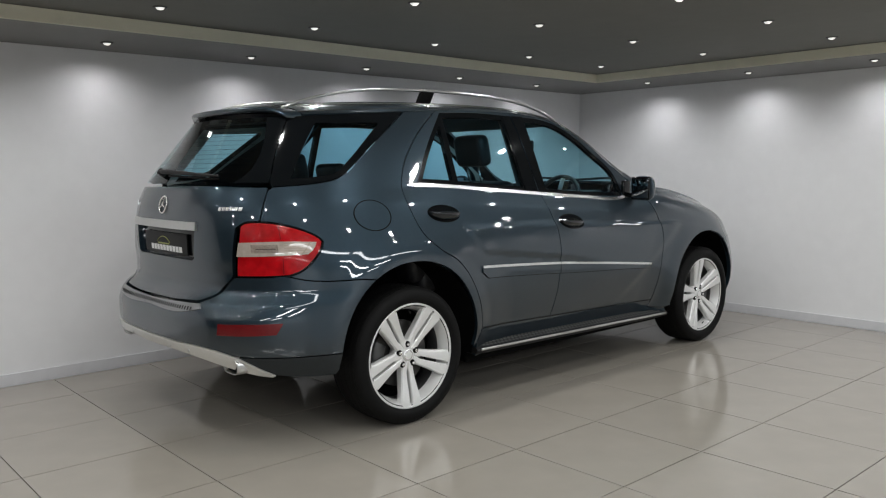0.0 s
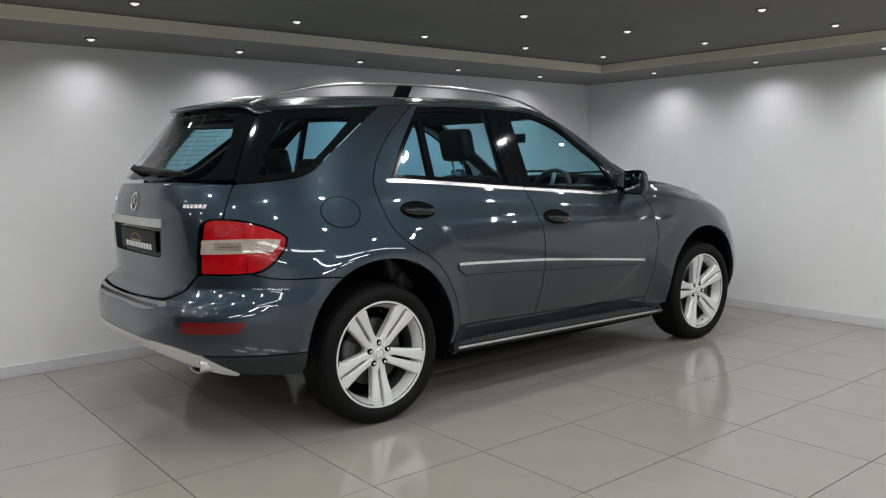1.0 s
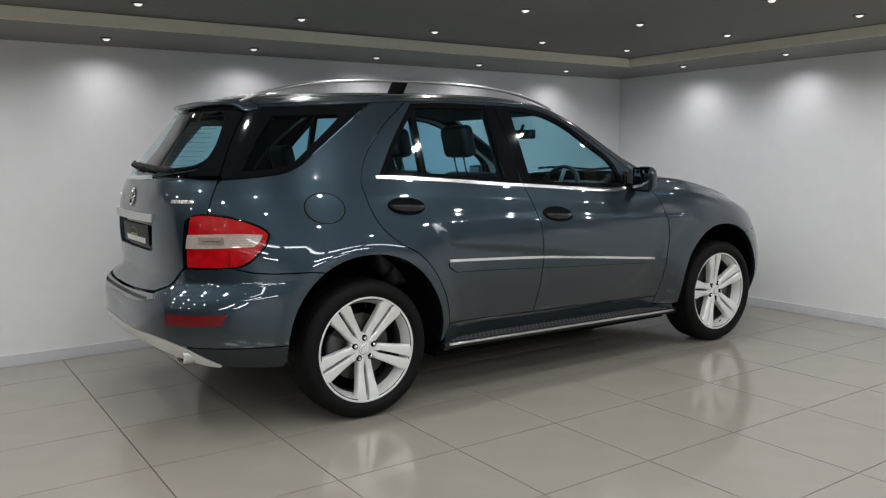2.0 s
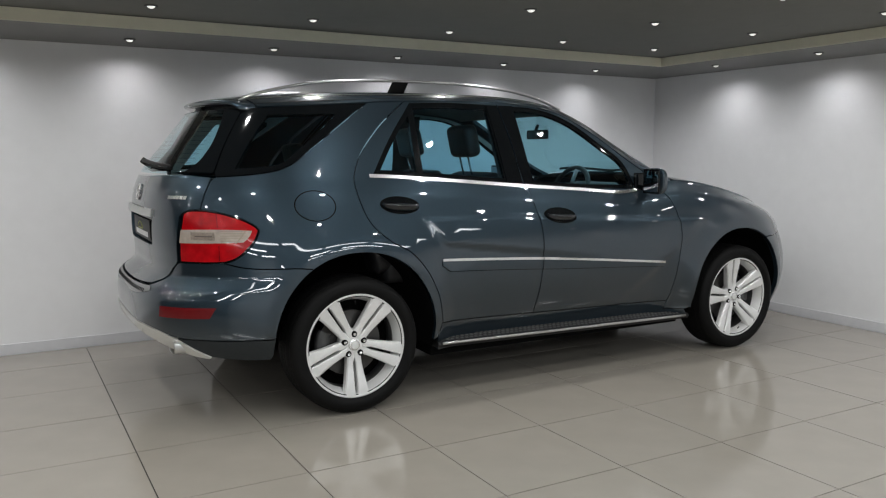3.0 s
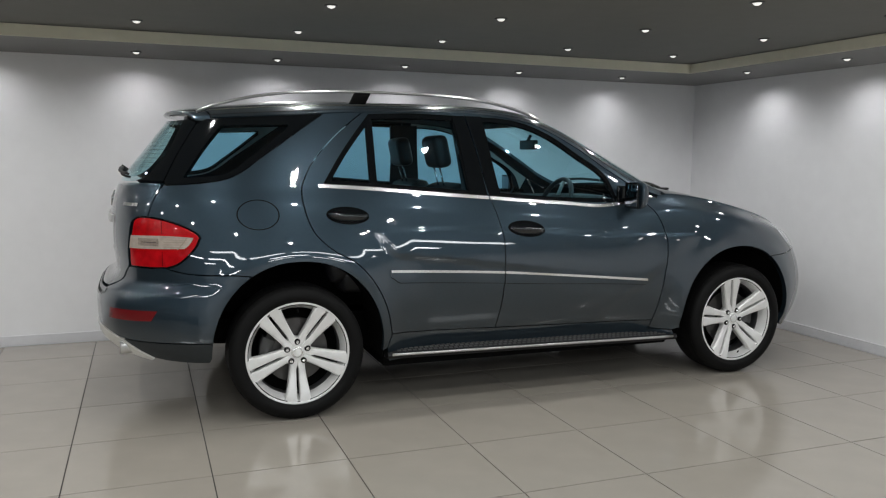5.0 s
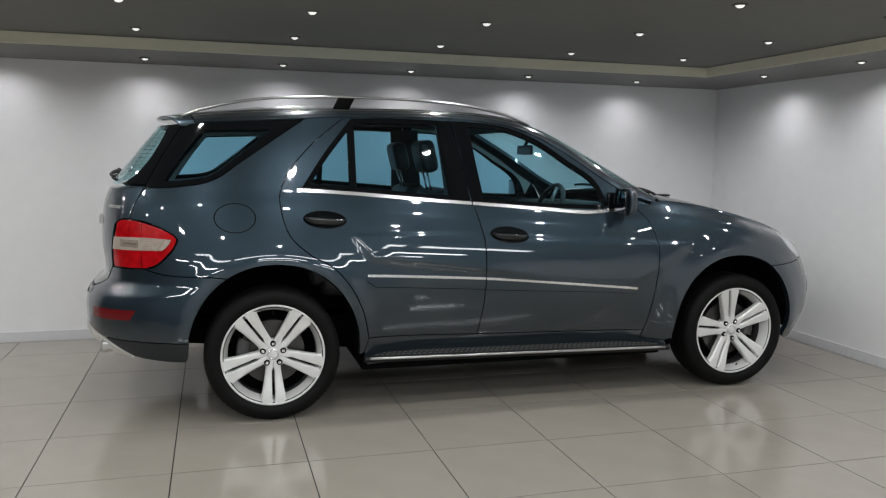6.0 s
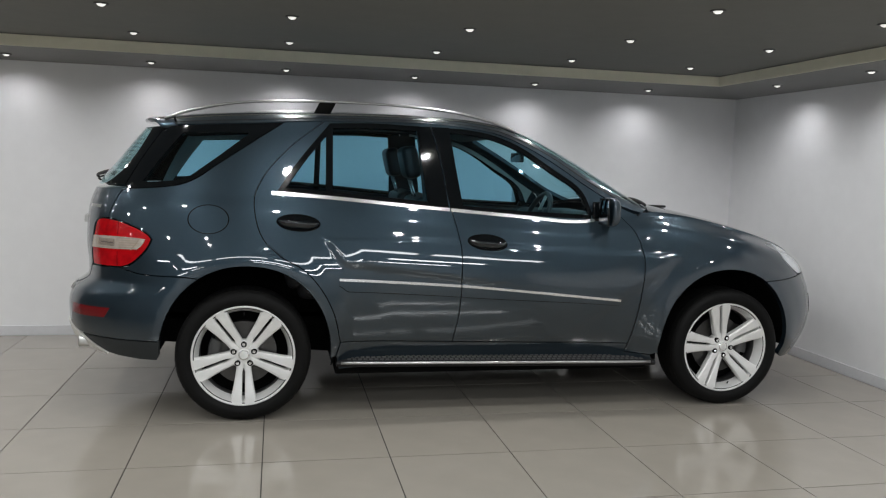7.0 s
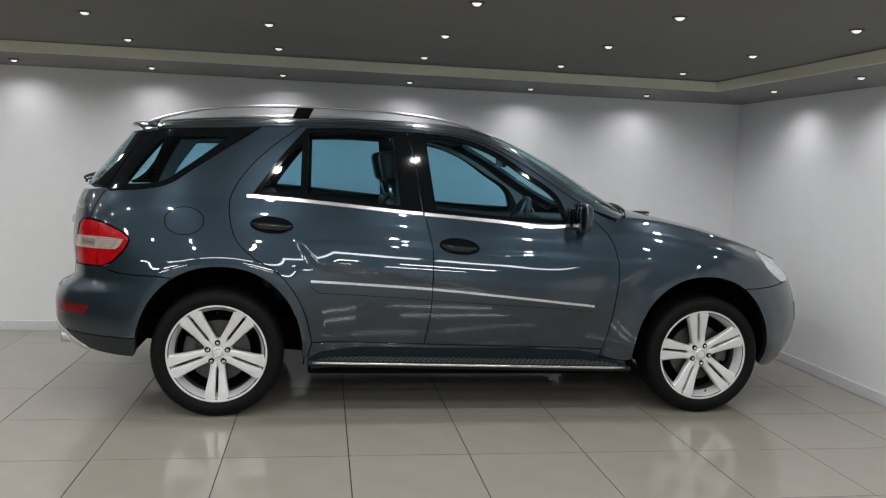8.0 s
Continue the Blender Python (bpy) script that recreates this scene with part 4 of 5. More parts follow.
cowl = join(curve([(2.30, -0.99), (2.44, -0.75), (2.50, 0), (2.44, 0.75), (2.30, 0.99)], 0.05), curve([(2.39, 0.99), (2.465, 0.75), (2.525, 0), (2.465, -0.75), (2.39, -0.99)], 0.05))
panel("cowl", cowl, MATT_BLACK, car, "black plastic scuttle", surf=hood_map, lift=-0.012, gap=0, depth=0.01, cell=0.05)
vp = hermite([1.5, 1.62, 2.0, 2.4], [0.80, 0.86, 0.895, 0.91])
xs = np.linspace(1.60, 2.42, 26)
screen = join(np.stack([xs, -vp(xs)], 1), curve([(2.42, -0.91), (2.50, -0.5), (2.53, 0), (2.50, 0.5), (2.42, 0.91)], 0.06), np.stack([xs[::-1], vp(xs[::-1])], 1), curve([(1.60, 0.855), (1.545, 0.6), (1.52, 0), (1.545, -0.6), (1.60, -0.855)], 0.06))
xr = np.linspace(-0.385, 2.36, 90)
skin_top = join(np.stack([xr, -np.ones(90)], 1), straight([(2.36, -1), (2.42, -0.91)], 0.03), screen[:26][::-1], curve([(1.60, -0.855), (1.545, -0.6), (1.52, 0), (1.545, 0.6), (1.60, 0.855)], 0.06), np.stack([xs, vp(xs)], 1), straight([(2.42, 0.91), (2.36, 1)], 0.03), np.stack([xr[::-1], np.ones(90)], 1), curve([(-0.385, 1), (-0.415, 0.7), (-0.425, 0), (-0.415, -0.7), (-0.385, -1)], 0.05))
roof = panel("roof", skin_top, PAINT, car, surf=roof_map, gap=0.0, depth=0.03, cell=0.045)
panel("windscreen", screen, GLASS_LIGHT, car, "laminated glass windscreen", surf=roof_map, lift=-0.004, gap=0.001, depth=0, cell=0.06)
liner = join(np.stack([np.linspace(-0.46, 1.52, 40), -0.93 * np.ones(40)], 1), np.stack([np.linspace(1.52, -0.46, 40), 0.93 * np.ones(40)], 1))
panel("headliner", liner, HEADLINER, car, "pale grey roof lining", surf=roof_map, lift=-0.035, gap=0, depth=0, cell=0.08)

# roof spoiler at the top of the tailgate
bm = bmesh.new()
rows_s = []
NV = 41
for dx, dz in ((0.0, 0.0), (0.35, 0.0), (0.75, 0.0), (0.95, -0.003), (1.0, -0.012), (0.96, -0.024), (0.70, -0.034), (0.0, -0.060)):
    row = []
    for i in range(NV):
        v = -1 + 2 * i / (NV - 1)
        base = roof_map(np.array([-0.390 - 0.040 * (1 - abs(v) ** 4)]), np.array([v * 0.985]))[0]
        reach = 0.080 + 0.105 * (1 - abs(v) ** 2.4)
        end = abs(v) ** 5
        tip = 1.645 * (1 - end) + (base[2] - 0.014) * end
        row.append(bm.verts.new((base[0] - 0.004 - reach * dx, base[1] * (1 - 0.02 * dx + 0.04 * dx * (1 - end)), base[2] * (1 - dx) + tip * dx + dz * (1 - 0.5 * end))))
    rows_s.append(row)
for a, b in zip(rows_s, rows_s[1:]):
    for i in range(NV - 1):
        bm.faces.new((a[i], a[i + 1], b[i + 1], b[i]))
for e in (0, NV - 1):
    bm.faces.new([r[e] for r in rows_s])
bmesh.ops.recalc_face_normals(bm, faces=bm.faces[:])
spoiler = part("roof_spoiler", bm, PAINT, gate)

# dark drip channels along the roof
for sgn in (-1, 1):
    xs = np.linspace(-0.40, 2.20, 70)
    ditch = join(np.stack([xs, np.full(70, sgn * 0.945)], 1), np.stack([xs[::-1], np.full(70, sgn * 0.957)], 1))
    panel("drip_channel", ditch, MATT_BLACK, roof, "thin black drip channel", surf=roof_map, lift=0.0012, gap=0, depth=0.003, cell=0.2)

# roof rails
for sgn in (-1, 1):
    xs = np.linspace(-0.46, 1.60, 44)
    rail_z = hermite([-0.46, -0.40, -0.28, -0.171, -0.011, 0.216, 0.647, 0.988, 1.266, 1.42, 1.52, 1.60], [1.636, 1.664, 1.699, 1.724, 1.748, 1.763, 1.771, 1.761, 1.733, 1.702, 1.672, 1.642])
    rail_y = hermite([-0.46, 0.0, 0.5, 1.1, 1.60], [0.460, 0.52, 0.53, 0.53, 0.515])
    rail = part("roof_rail", tube_bm([(x, sgn * float(rail_y(x)), float(rail_z(x))) for x in xs], 0.0105, 10, (1.1, 0.80)), SATIN, car, "satin silver roof rail")
    bm = box_bm((0.390, sgn * 0.53 - 0.012, 1.700), (0.485, sgn * 0.53 + 0.012, 1.764), 0.004)
    for v in bm.verts:
        v.co.x += (v.co.z - 1.735) * 0.5
    part("rail_foot", bm, UNDERSIDE, rail, "black centre foot")

# running boards and sills
SILL = join(straight([(0.500, 0.345), (0.522, 0.428), (1.170, 0.411), (2.262, 0.387), (2.25, 0.33), (2.40, 0.32), (2.43, 0.26), (0.52, 0.26), (0.500, 0.345)], 0.03))
for mirror in SIDES:
    sgn = 1 if mirror else -1
    panel("sill", by_x(SILL), PAINT, car, mirror=mirror, depth=0.03)
    bz = lambda x: 0.312 - 0.0145 * (x - 0.53)
    bm = bmesh.new()
    prof = [(0.770, 0.030), (0.880, 0.002), (0.893, -0.003), (0.897, -0.014), (0.885, -0.030), (0.770, -0.040)]
    xs = np.linspace(0.505, 2.44, 30)
    rings = [[bm.verts.new((x, sgn * (0.78 + (y - 0.78) * (1.0 if 0.55 < x < 2.36 else 0.90)), bz(x) + dz)) for y, dz in prof] for x in xs]
    for a, b in zip(rings, rings[1:]):
        for k in range(len(prof)):
            j = (k + 1) % len(prof)
            bm.faces.new((a[k], a[j], b[j], b[k]))
    bm.faces.new(rings[0])
    bm.faces.new(rings[-1][::-1])
    bmesh.ops.recalc_face_normals(bm, faces=bm.faces[:])
    step = part("running_board", bm, MATT_BLACK, car, "black ribbed step board with a bright edge", smooth=False)
    part("bright_edge", tube_bm([(x, sgn * 0.896, bz(x) - 0.005) for x in np.linspace(0.527, 2.40, 24)], 0.0075, 8, (0.7, 1.1)), SATIN, step, "satin silver edge trim")
    blocks = []
    for i in range(58):
        for j in range(4):
            x, y = 0.56 + 0.0312 * i + 0.0156 * (j % 2), 0.788 + 0.025 * j
            blocks.append(Matrix.Translation((x, sgn * y, bz(x) + 0.0035 + (0.880 - y) * 0.255)) @ pose(0, 0, 0, sgn * -14.3, 0, 0) @ Matrix.Diagonal((0.019, 0.015, 0.004, 1)))
    tagged(part("tread_pattern", blocks_bm(blocks), TREAD, step, "raised rubber tread", smooth=False), kind="stuff")

# door handles: a shell in a dish, both blackened to hold their dark reflections
def handle(door_ob, x0, z0, tilt, mirror, length=0.218):
    sgn = 1 if mirror else -1
    y0 = float(half_width(x0, z0))
    lean = math.degrees(math.atan2(float(half_width(x0, z0 + 0.03) - half_width(x0, z0 - 0.03)), 0.06))
    m = Matrix.Translation((x0, sgn * y0, z0)) @ pose(0, 0, 0, sgn * lean, 0, 0) @ pose(0, 0, 0, 0, tilt, 0)
    a = np.linspace(0, 2 * math.pi, 44, endpoint=False)
    ex, ez = 0.119 * np.cos(a), 0.046 * np.sin(a)
    c, n = math.cos(radians(tilt)), math.sin(radians(tilt))
    dish = panel("handle_dish", by_x(np.stack([x0 + ex * c + ez * n, z0 - ex * n + ez * c], 1)), GLOSS_BLACK, door_ob, "oval dish in black for its dark reflection", lift=0.0025, gap=0, depth=0.01, cell=0.02, mirror=mirror, dome=0.004)
    path = [(length * (k / 14 - 0.5), sgn * (0.008 + 0.026 * (1 - (2 * k / 14 - 1) ** 4)), 0.006) for k in range(15)]
    bm = tube_bm(path, [0.021 * (1 - 0.55 * abs(2 * k / 14 - 1) ** 3) for k in range(15)], 14, (0.5, 1.0))
    bmesh.ops.transform(bm, matrix=m, verts=bm.verts[:])
    part("door_handle", bm, HANDLE, dish, "glossy curved pull handle, darkened for its dark reflection")


for ob in [o for o in car.children if o.name.startswith(("rear_door", "front_door"))]:
    is_mirror = sum(v.co.y for v in ob.data.vertices) > 0
    if ob.name.startswith("rear_door"):
        handle(ob, 0.285, 1.085, 3.5, is_mirror)
    else:
        handle(ob, 1.357, 0.991, 4.5, is_mirror)
    # inner lining of the door, seen through the glass
    sgn = 1 if is_mirror else -1
    lo, hi = (0.14, 1.10) if ob.name.startswith("rear_door") else (1.16, 2.10)
    bm = bmesh.new()
    rows_l = []
    for z in ((0.94, 1.00, 1.05, 1.10, 1.14) if lo < 1 else (0.50, 0.62, 0.90, 1.05, 1.14)):
        rows_l.append([bm.verts.new((x, sgn * (float(half_width(x, z * (float(ZS(x)) / 1.15))) - 0.075), z * float(ZS(x)) / 1.15)) for x in np.linspace(lo, hi, 12)])
    rows_l.append([bm.verts.new((x, sgn * (float(VS(x)) - 0.012), float(ZS(x)) + 0.002)) for x in np.linspace(lo, hi, 12)])
    for a, b in zip(rows_l, rows_l[1:]):
        for i in range(11):
            bm.faces.new((a[i], a[i + 1], b[i + 1], b[i]))
    part("door_lining", bm, CABIN, ob, "charcoal inner lining")

# door mirrors
for sgn in (-1, 1):
    bm = bmesh.new()
    bmesh.ops.create_uvsphere(bm, u_segments=32, v_segments=20, radius=1)
    for v in bm.verts:
        x, y, z = v.co
        x, y, z = [math.copysign(abs(c) ** p, c) for c, p in ((x, 0.75), (y, 0.62), (z, 0.62))]
        if x < 0:
            x *= 0.42
        v.co = (2.075 + 0.048 * x + 0.012 * y, sgn * (0.903 + 0.078 * y), 1.184 + 0.084 * z)
    mir = part("door_mirror", bm, PAINT, car, "grey mirror housing")
    part("mirror_glass", box_bm((2.040, sgn * 0.903 - 0.062, 1.118), (2.045, sgn * 0.903 + 0.062, 1.250), 0.002), MIRROR, mir, "mirror glass")
    part("mirror_shell", box_bm((2.042, sgn * 0.903 - 0.071, 1.106), (2.0495, sgn * 0.903 + 0.071, 1.262), 0.002), GLOSS_BLACK, mir, "black rim")
    part("mirror_arm", box_bm((2.085, min(sgn * 0.74, sgn * 0.86), 1.118), (2.135, max(sgn * 0.74, sgn * 0.86), 1.150), 0.010), GLOSS_BLACK, mir, "black arm")
    part("mirror_foot", box_bm((2.030, min(sgn * 0.752, sgn * 0.775), 1.115), (2.115, max(sgn * 0.752, sgn * 0.775), 1.235), 0.008), GLOSS_BLACK, mir, "black triangular foot")

# front wipers parked at the foot of the windscreen
for y0, y1 in ((-0.62, -0.02), (-0.10, 0.52)):
    pts = [roof_map(np.array([2.415 + 0.075 * (1 - abs(y) / 0.7)]), np.array([y / 0.72]))[0] + np.array([0, 0, 0.010]) for y in np.linspace(y0, y1, 14)]
    wip_f = part("front_wiper", tube_bm(pts, 0.009, 8), MATT_BLACK, car, "black wiper")
    part("wiper_blade", tube_bm([p + np.array([-0.012, 0, -0.004]) for p in pts[1:-2]], 0.005, 6), RUBBER, wip_f, "rubber blade")
for y in (-0.33, 0.33):
    p = hood_map(np.array([2.66]), np.array([y / 0.73]))[0]
    part("washer_jet", box_bm((p[0] - 0.06, p[1] - 0.03, p[2] - 0.006), (p[0] + 0.06, p[1] + 0.03, p[2] + 0.010), 0.007), MATT_BLACK, car, "black washer jet housing")

# rear wiper
wip = [tail_point(0.13 - 0.57 * k / 12, 1.303 - 0.022 * (k / 12) ** 1.5, 0.030) for k in range(13)]
wiper = part("rear_wiper", tube_bm(wip, [0.011, 0.012, 0.013, 0.013, 0.012, 0.011, 0.010, 0.010, 0.009, 0.008, 0.008, 0.007, 0.006], 8), MATT_BLACK, gate, "black wiper arm")
part("wiper_blade", tube_bm([tail_point(0.02 - 0.46 * k / 12, 1.290 - 0.016 * (k / 12) ** 1.5, 0.014) for k in range(13)], 0.006, 6), RUBBER, wiper, "rubber blade")
part("wiper_pivot", tube_bm([tail_point(0.125, 1.303, 0.0), tail_point(0.125, 1.303, 0.040)], 0.018, 14), MATT_BLACK, wiper, "black pivot cap")


# ---------------------------------------------------------------- wheels, at the origin with the outer face to -y
TYRE_R, RIM_R = 0.362, 0.272


def make_wheel():
    top = new("wheel")
    top.parent = car
    prof = [(RIM_R - 0.012, 0.115), (RIM_R + 0.02, 0.128), (0.318, 0.128), (0.345, 0.118), (0.357, 0.098), (TYRE_R, 0.06), (TYRE_R, -0.06), (0.357, -0.095), (0.345, -0.114), (0.330, -0.122), (0.312, -0.126), (0.290, -0.122), (RIM_R + 0.008, -0.108), (RIM_R - 0.012, -0.104)]
    tyre = part("tyre", revolve_bm(prof, 96), RUBBER, top, "black low-profile tyre")
    blocks = []
    for k in range(72):
        for y in (-0.078, -0.040, 0.0, 0.040, 0.078):
            blocks.append(pose(0, 0, 0, 0, 5 * k + (2.5 if abs(y) > 0.05 else 0), 0) @ Matrix.Translation((TYRE_R - 0.003 - (0.004 if abs(y) > 0.07 else 0), y, 0)) @ Matrix.Diagonal((0.008, 0.030, 0.024, 1)))
    tagged(part("tread_pattern", blocks_bm(blocks), RUBBER, tyre, "tread blocks", smooth=False), kind="stuff")
    prof = [(RIM_R - 0.034, -0.040), (RIM_R - 0.024, -0.070), (RIM_R - 0.014, -0.092), (RIM_R - 0.010, -0.102), (RIM_R - 0.006, -0.106), (RIM_R + 0.004, -0.109), (RIM_R + 0.008, -0.100), (RIM_R - 0.002, -0.085)]
    rim = part("rim", revolve_bm(prof, 96), ALLOY, top, "silver alloy rim lip")
    # barrel in darkened alloy, closed by an added black disc as the wheel's inner shade
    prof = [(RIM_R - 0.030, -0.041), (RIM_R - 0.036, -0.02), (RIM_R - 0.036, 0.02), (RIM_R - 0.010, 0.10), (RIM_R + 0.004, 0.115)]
    part("barrel", revolve_bm(prof, 96), BARREL, rim, "rim barrel with its shade put into dark grey")
    part("rim_shade_disc", revolve_bm([(0.0, 0.06), (RIM_R - 0.02, 0.06)], 48), UNDERSIDE, rim, "added black disc for the shade inside the wheel")
    # ten half spokes in five pairs
    for k in range(5):
        for s in (-1, 1):
            bm = bmesh.new()
            rings = []
            for i in range(19):
                u = i / 18
                r = 0.045 + (RIM_R - 0.002 - 0.045) * u
                out = 0.037 + 0.018 * u + 0.021 * u ** 2
                inn = 0.0075 * float(smooth01(0.070, 0.100, r)) * (1 - float(smooth01(0.252, 0.264, r)))
                face = -0.076 - 0.030 * smooth01(0.0, 0.95, u) + 0.004 * math.sin(math.pi * u)
                deep = face + 0.046 - 0.012 * u
                c, w = (inn + out) / 2, (out - inn) / 2
                sec = [(-w, deep), (-w, face + 0.006), (-w + 0.004, face + 0.001), (0, face - 0.001), (w - 0.007, face + 0.001), (w, face + 0.008), (w, deep)]
                rings.append([bm.verts.new((s * (c + a), b, r)) for a, b in sec])
            for a, b in zip(rings, rings[1:]):
                for j in range(7):
                    bm.faces.new((a[j], a[(j + 1) % 7], b[(j + 1) % 7], b[j]))
            bm.faces.new(rings[0])
            bm.faces.new(rings[-1][::-1])
            bmesh.ops.recalc_face_normals(bm, faces=bm.faces[:])
            bmesh.ops.transform(bm, matrix=pose(0, 0, 0, 0, 72 * k, 0), verts=bm.verts[:])
            sp = part("spoke", bm, ALLOY, top)
            sp.data.set_sharp_from_angle(angle=radians(28))
    part("hub", revolve_bm([(0.0, -0.070), (0.040, -0.072), (0.070, -0.070), (0.080, -0.058), (0.080, -0.02), (0.0, -0.02)], 48), ALLOY, top, "silver wheel centre")
    cap = part("centre_cap", revolve_bm([(0.0, -0.0835), (0.020, -0.083), (0.030, -0.080), (0.033, -0.074), (0.033, -0.066)], 40), ALLOY, top, "silver centre cap")
    part("cap_ring", revolve_bm([(0.0215, -0.0840), (0.0250, -0.0850), (0.0285, -0.0825)], 40), CHROME, cap, "chrome ring")
    for k in range(5):
        a = 36 + 72 * k
        x, z = 0.057 * math.sin(radians(a)), 0.057 * math.cos(radians(a))
        # black disc round each bolt: the hole's shade as colour
        bm = revolve_bm([(0.0, -0.005), (0.0150, -0.005), (0.0165, -0.002), (0.0165, 0.004)], 20)
        bmesh.ops.transform(bm, matrix=Matrix.Translation((x, -0.073, z)), verts=bm.verts[:])
        part("bolt_hole_shade", bm, UNDERSIDE, top, "black disc for the shade in the bolt hole")
        bm = revolve_bm([(0.0, -0.008), (0.006, -0.008), (0.0095, -0.005), (0.0095, 0.0)], 6)
        bmesh.ops.transform(bm, matrix=Matrix.Translation((x, -0.077, z)), verts=bm.verts[:])
        part("wheel_bolt", bm, CHROME, top, "chrome wheel bolt", smooth=False)
    part("brake_disc", revolve_bm([(0.07, -0.01), (0.175, -0.01), (0.175, 0.02), (0.07, 0.02), (0.07, -0.01)], 64), STEEL, top, "steel brake disc", smooth=False)
    bm = revolve_bm([(0.125, -0.035), (0.190, -0.035), (0.195, -0.02), (0.195, 0.04), (0.125, 0.04), (0.125, -0.035)], 16, "y", 55, -27)
    part("brake_caliper", bm, ALLOY_DARK, top, "grey brake caliper")
    valve = tube_bm([(0.0, -0.088, -0.236), (0.0, -0.101, -0.222)], 0.004, 8)
    part("valve", valve, RUBBER, top, "valve stem")
    return top


wheel = make_wheel()
wheel.matrix_basis = pose(0, -0.805, TYRE_R - 0.002, 0, 180, 0)
for x, y, turn, flip in ((2.897, -0.788, -10, 0), (0, 0.805, 40, 180), (2.897, 0.788, 11, 180)):
    w = copy_thing(wheel, pose(x, y, TYRE_R - 0.002, 0, 0, flip) @ pose(0, 0, 0, 0, turn, 0))
    w.parent = car

# wheel housings and underbody
for k, (cx, rx, rz) in enumerate(ARCH):
    for sgn in (-1, 1):
        bm = bmesh.new()
        rings = []
        turn = np.radians(np.arange(-8, 181, 4) if k == 0 else np.arange(0, 189, 4))
        for y, g in ((0.915, 1.012), (0.86, 1.03), (0.52, 1.03)):
            ax, az = cx + rx * g * np.cos(turn), 0.36 + rz * g * np.sin(turn)
            ay = np.minimum(y, edge_width(ax, np.maximum(az, 0.30)) - 0.012)
            rings.append([bm.verts.new((p, sgn * q, r)) for p, q, r in zip(ax, ay, az)])
        for a, b in zip(rings, rings[1:]):
            for i in range(len(a) - 1):
                bm.faces.new((a[i], a[i + 1], b[i + 1], b[i]))
        bm.faces.new(rings[-1])
        bmesh.ops.recalc_face_normals(bm, faces=bm.faces[:])
        part("wheel_housing", bm, UNDERSIDE, car, "black wheel arch liner")
part("underbody", box_bm((0.50, -0.80, 0.215), (2.42, 0.80, 0.335), 0.02), UNDERSIDE, car, "black underbody", smooth=False)
part("underbody", box_bm((-0.72, -0.55, 0.36), (0.50, 0.55, 0.50), 0.03), UNDERSIDE, car, "black underbody", smooth=False)
part("underbody", box_bm((2.42, -0.55, 0.24), (3.50, 0.55, 0.50), 0.03), UNDERSIDE, car, "black underbody", smooth=False)
part("axle", tube_bm([(0, -0.75, 0.36), (0, 0.75, 0.36)], 0.05, 12), UNDERSIDE, car, "rear axle")
part("axle", tube_bm([(2.897, -0.73, 0.36), (2.897, 0.73, 0.36)], 0.05, 12), UNDERSIDE, car, "front axle")


# ---------------------------------------------------------------- cabin
def pad(lo, hi, bevel, mat, parent, name, label="", lean=0.0, pivot=None):
    bm = box_bm(lo, hi, bevel, 4)
    if lean:
        p = Vector(pivot)
        bmesh.ops.transform(bm, matrix=Matrix.Translation(p) @ pose(0, 0, 0, 0, lean, 0) @ Matrix.Translation(-p), verts=bm.verts[:])
    return part(name, bm, mat, parent, label)


def seat(x, y, w, name, label):
    top = new(name)
    top.parent = car
    tagged(top, label)
    pad((x, y - w / 2, 0.62), (x + 0.50, y + w / 2, 0.78), 0.06, LEATHER, top, "cushion")
    pv = (x + 0.05, y, 0.72)
    pad((x - 0.06, y - w / 2, 0.70), (x + 0.08, y + w / 2, 1.27), 0.055, LEATHER, top, "backrest", "", -16, pv)
    return top, pv


for y in (-0.37, 0.37):
    top, pv = seat(1.17, y, 0.50, "front_seat", "black leather front seat")
    pad((1.085, y - 0.13, 1.375), (1.185, y + 0.13, 1.575), 0.049, LEATHER, top, "headrest", "black headrest", -13, pv)
    for d in (-0.05, 0.05):
        bm = tube_bm([(1.14, y + d, 1.22), (1.14, y + d, 1.40)], 0.006, 8)
        bmesh.ops.transform(bm, matrix=Matrix.Translation(Vector(pv)) @ pose(0, 0, 0, 0, -15, 0) @ Matrix.Translation(-Vector(pv)), verts=bm.verts[:])
        part("headrest_post", bm, CHROME, top, "steel post")
for y, w in ((-0.42, 0.46), (0.0, 0.34), (0.42, 0.46)):
    top, pv = seat(0.29, y, w, "rear_seat", "black leather rear seat")
    pad((0.225, y - 0.125, 1.285), (0.310, y + 0.125, 1.455 if y else 1.39), 0.042, LEATHER, top, "headrest", "black headrest", -12, pv)
part("dashboard", box_bm((1.98, -0.68, 0.78), (2.45, 0.68, 1.125), 0.07, 4), CABIN, car, "black dashboard")
part("instrument_hood", box_bm((1.90, -0.54, 1.00), (2.12, -0.20, 1.165), 0.04, 4), CABIN, car, "black instrument hood")
part("centre_console", box_bm((1.15, -0.12, 0.55), (2.05, 0.12, 0.82), 0.04, 3), CABIN, car, "black centre console")
bm = bmesh.new()
ringp = [(0.185 * math.cos(a), 0.185 * math.sin(a), 0) for a in np.linspace(0, 2 * math.pi, 41)]
m_wheel = Matrix.Translation((1.80, -0.37, 1.095)) @ pose(0, 0, 0, 0, -66, 0)
bm = tube_bm(ringp, 0.016, 10, close=False)
bmesh.ops.transform(bm, matrix=m_wheel, verts=bm.verts[:])
sw = part("steering_wheel", bm, LEATHER, car, "black steering wheel")
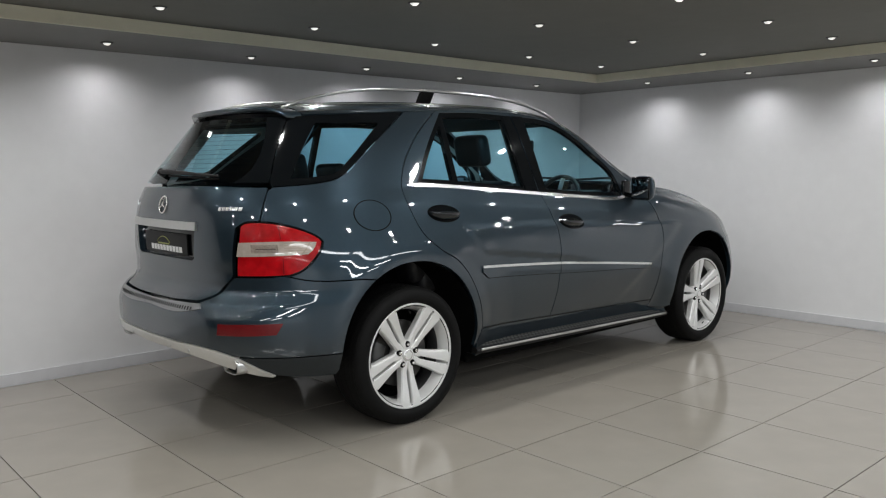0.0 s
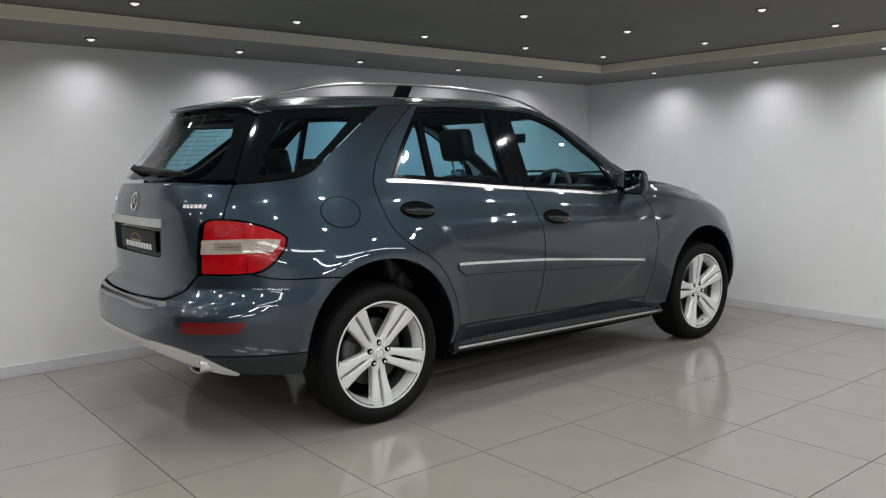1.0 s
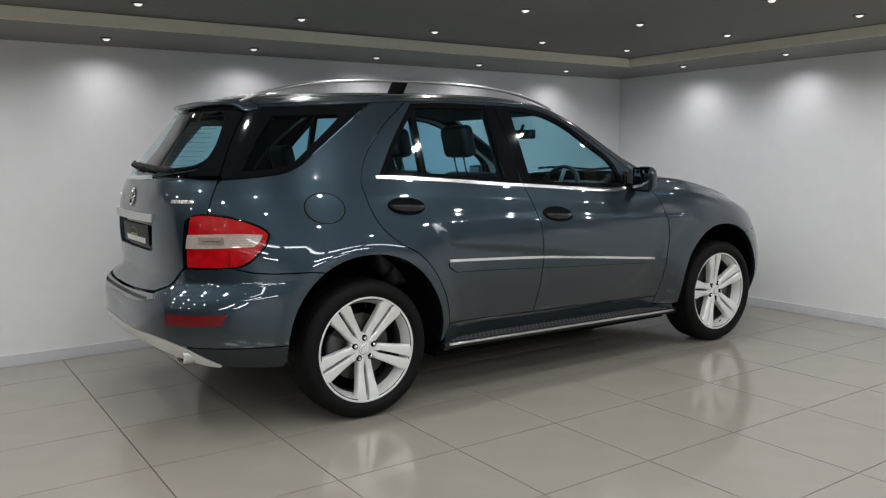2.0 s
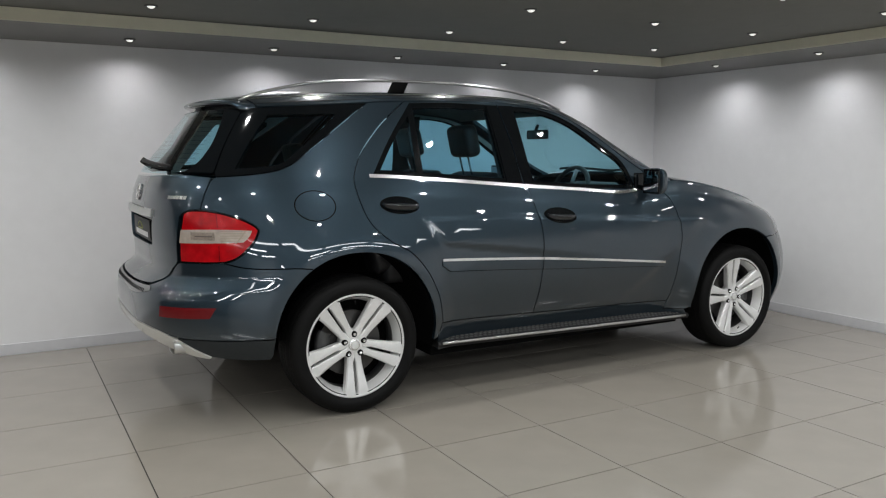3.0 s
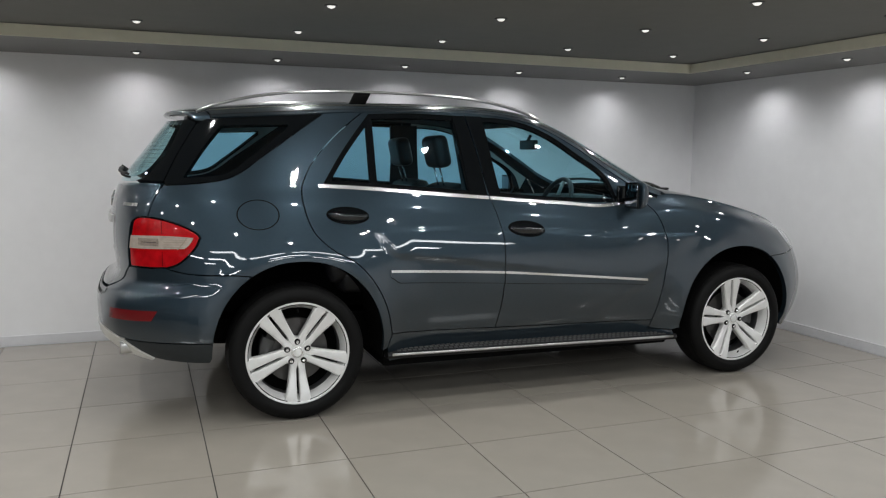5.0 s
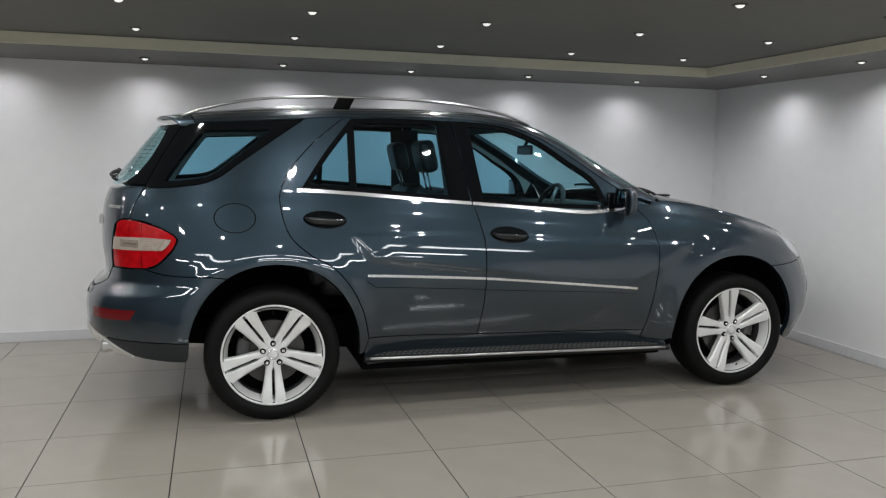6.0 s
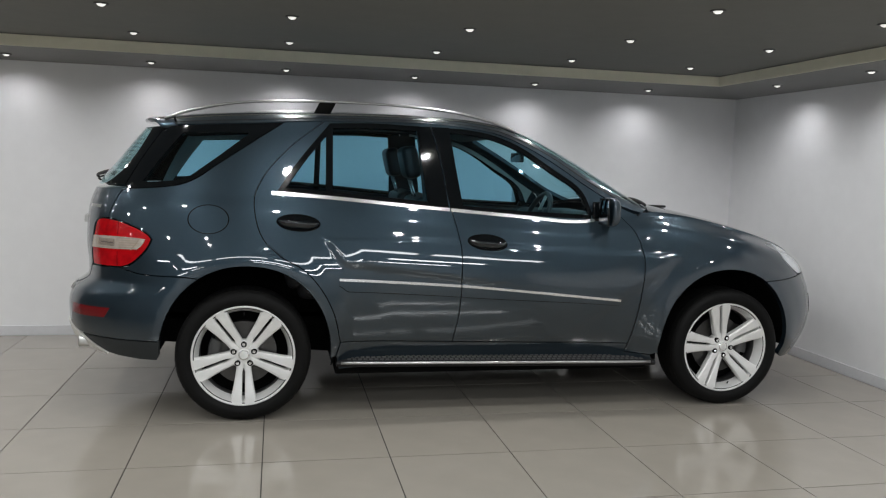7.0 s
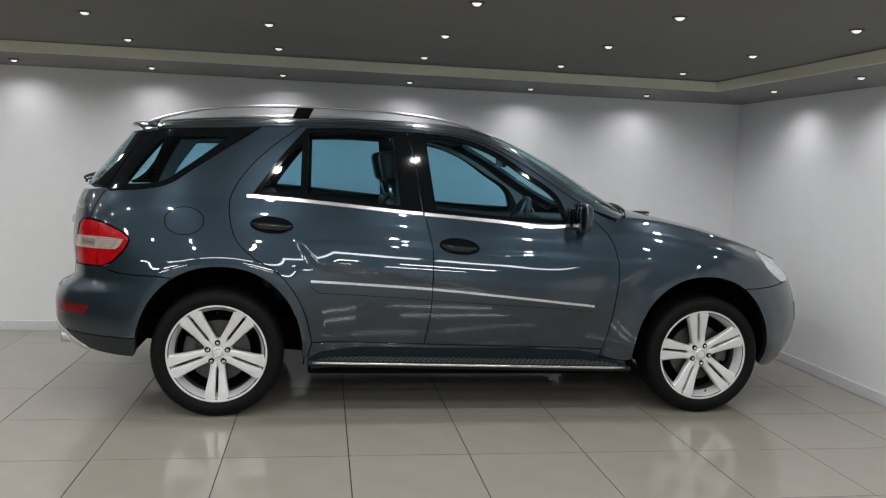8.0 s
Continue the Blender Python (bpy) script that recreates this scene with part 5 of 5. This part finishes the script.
bm = box_bm((-0.07, -0.075, -0.02), (0.07, 0.075, 0.025), 0.03, 3)
bmesh.ops.transform(bm, matrix=m_wheel, verts=bm.verts[:])
part("steering_hub", bm, CABIN, sw, "black hub")
for a in (0, 90, 270):
    bm = tube_bm([(0.05 * math.cos(radians(a)), 0.05 * math.sin(radians(a)), 0), (0.18 * math.cos(radians(a)), 0.18 * math.sin(radians(a)), 0)], 0.013, 8, (1.6, 0.6))
    bmesh.ops.transform(bm, matrix=m_wheel, verts=bm.verts[:])
    part("steering_spoke", bm, SATIN, sw, "silver spoke")
part("interior_mirror", box_bm((1.745, -0.185, 1.460), (1.770, 0.055, 1.525), 0.012, 3), GLOSS_BLACK, car, "black interior mirror")
part("mirror_stalk", tube_bm([(1.765, -0.02, 1.50), (1.80, -0.01, 1.56)], 0.012, 8), GLOSS_BLACK, car, "black stalk")
part("cabin_floor", box_bm((-0.60, -0.52, 0.50), (2.30, 0.52, 0.53)), CABIN, car, "dark carpet", smooth=False)
part("luggage_cover", box_bm((-0.60, -0.56, 1.02), (0.02, 0.56, 1.035), 0.004), CABIN, car, "dark luggage cover", smooth=False)
part("luggage_trim", box_bm((-0.62, -0.60, 0.92), (0.05, -0.55, 1.20), 0.01), CABIN, car, "dark side lining", smooth=False)
part("luggage_trim", box_bm((-0.62, 0.55, 0.92), (0.05, 0.60, 1.20), 0.01), CABIN, car, "dark side lining", smooth=False)

# ---------------------------------------------------------------- floor tiles, laid last
PITCH, JX, JY = 0.610, 0.722, -1.545
floor = tagged(new("floor"), "polished beige porcelain floor tiles with dark joints", "floor", kind="structure")


def tile_mesh(name, w, h, mat):
    bm = box_bm((0, 0, -0.010), (w, h, 0.0))
    me = bpy.data.meshes.new(name)
    bm.to_mesh(me)
    bm.free()
    me.materials.append(mat)
    return me


joint = 0.0055
whole = tile_mesh("tile", PITCH - joint, PITCH - joint, TILE)
rest = bmesh.new()
for i in range(-12, 7):
    for j in range(-13, 6):
        x0, y0 = JX + PITCH * i + joint / 2, JY + PITCH * j + joint / 2
        x1, y1 = min(x0 + PITCH - joint, ROOM_E - 0.020), min(y0 + PITCH - joint, ROOM_N - 0.020)
        x0c, y0c = max(x0, ROOM_W + 0.001), max(y0, ROOM_S + 0.001)
        if x1 - x0c < 0.01 or y1 - y0c < 0.01:
            continue
        near = -3.2 < x0 < 4.3 and -4.3 < y0 < 1.4
        cut = x1 - x0c < PITCH - joint - 1e-4 or y1 - y0c < PITCH - joint - 1e-4
        if near:
            ob = new("tile", tile_mesh("tile", x1 - x0c, y1 - y0c, TILE) if cut else whole)
            ob.location = (x0c, y0c, random.uniform(-0.0003, 0.0003))
            ob.rotation_euler = (random.uniform(-4e-4, 4e-4), random.uniform(-4e-4, 4e-4), 0)
            ob.parent = floor
        else:
            rest.faces.new([rest.verts.new(c) for c in ((x0c, y0c, -0.0005), (x1, y0c, -0.0005), (x1, y1, -0.0005), (x0c, y1, -0.0005))])
tagged(part("tiles_beyond", rest, TILE, floor, smooth=False), kind="stuff")
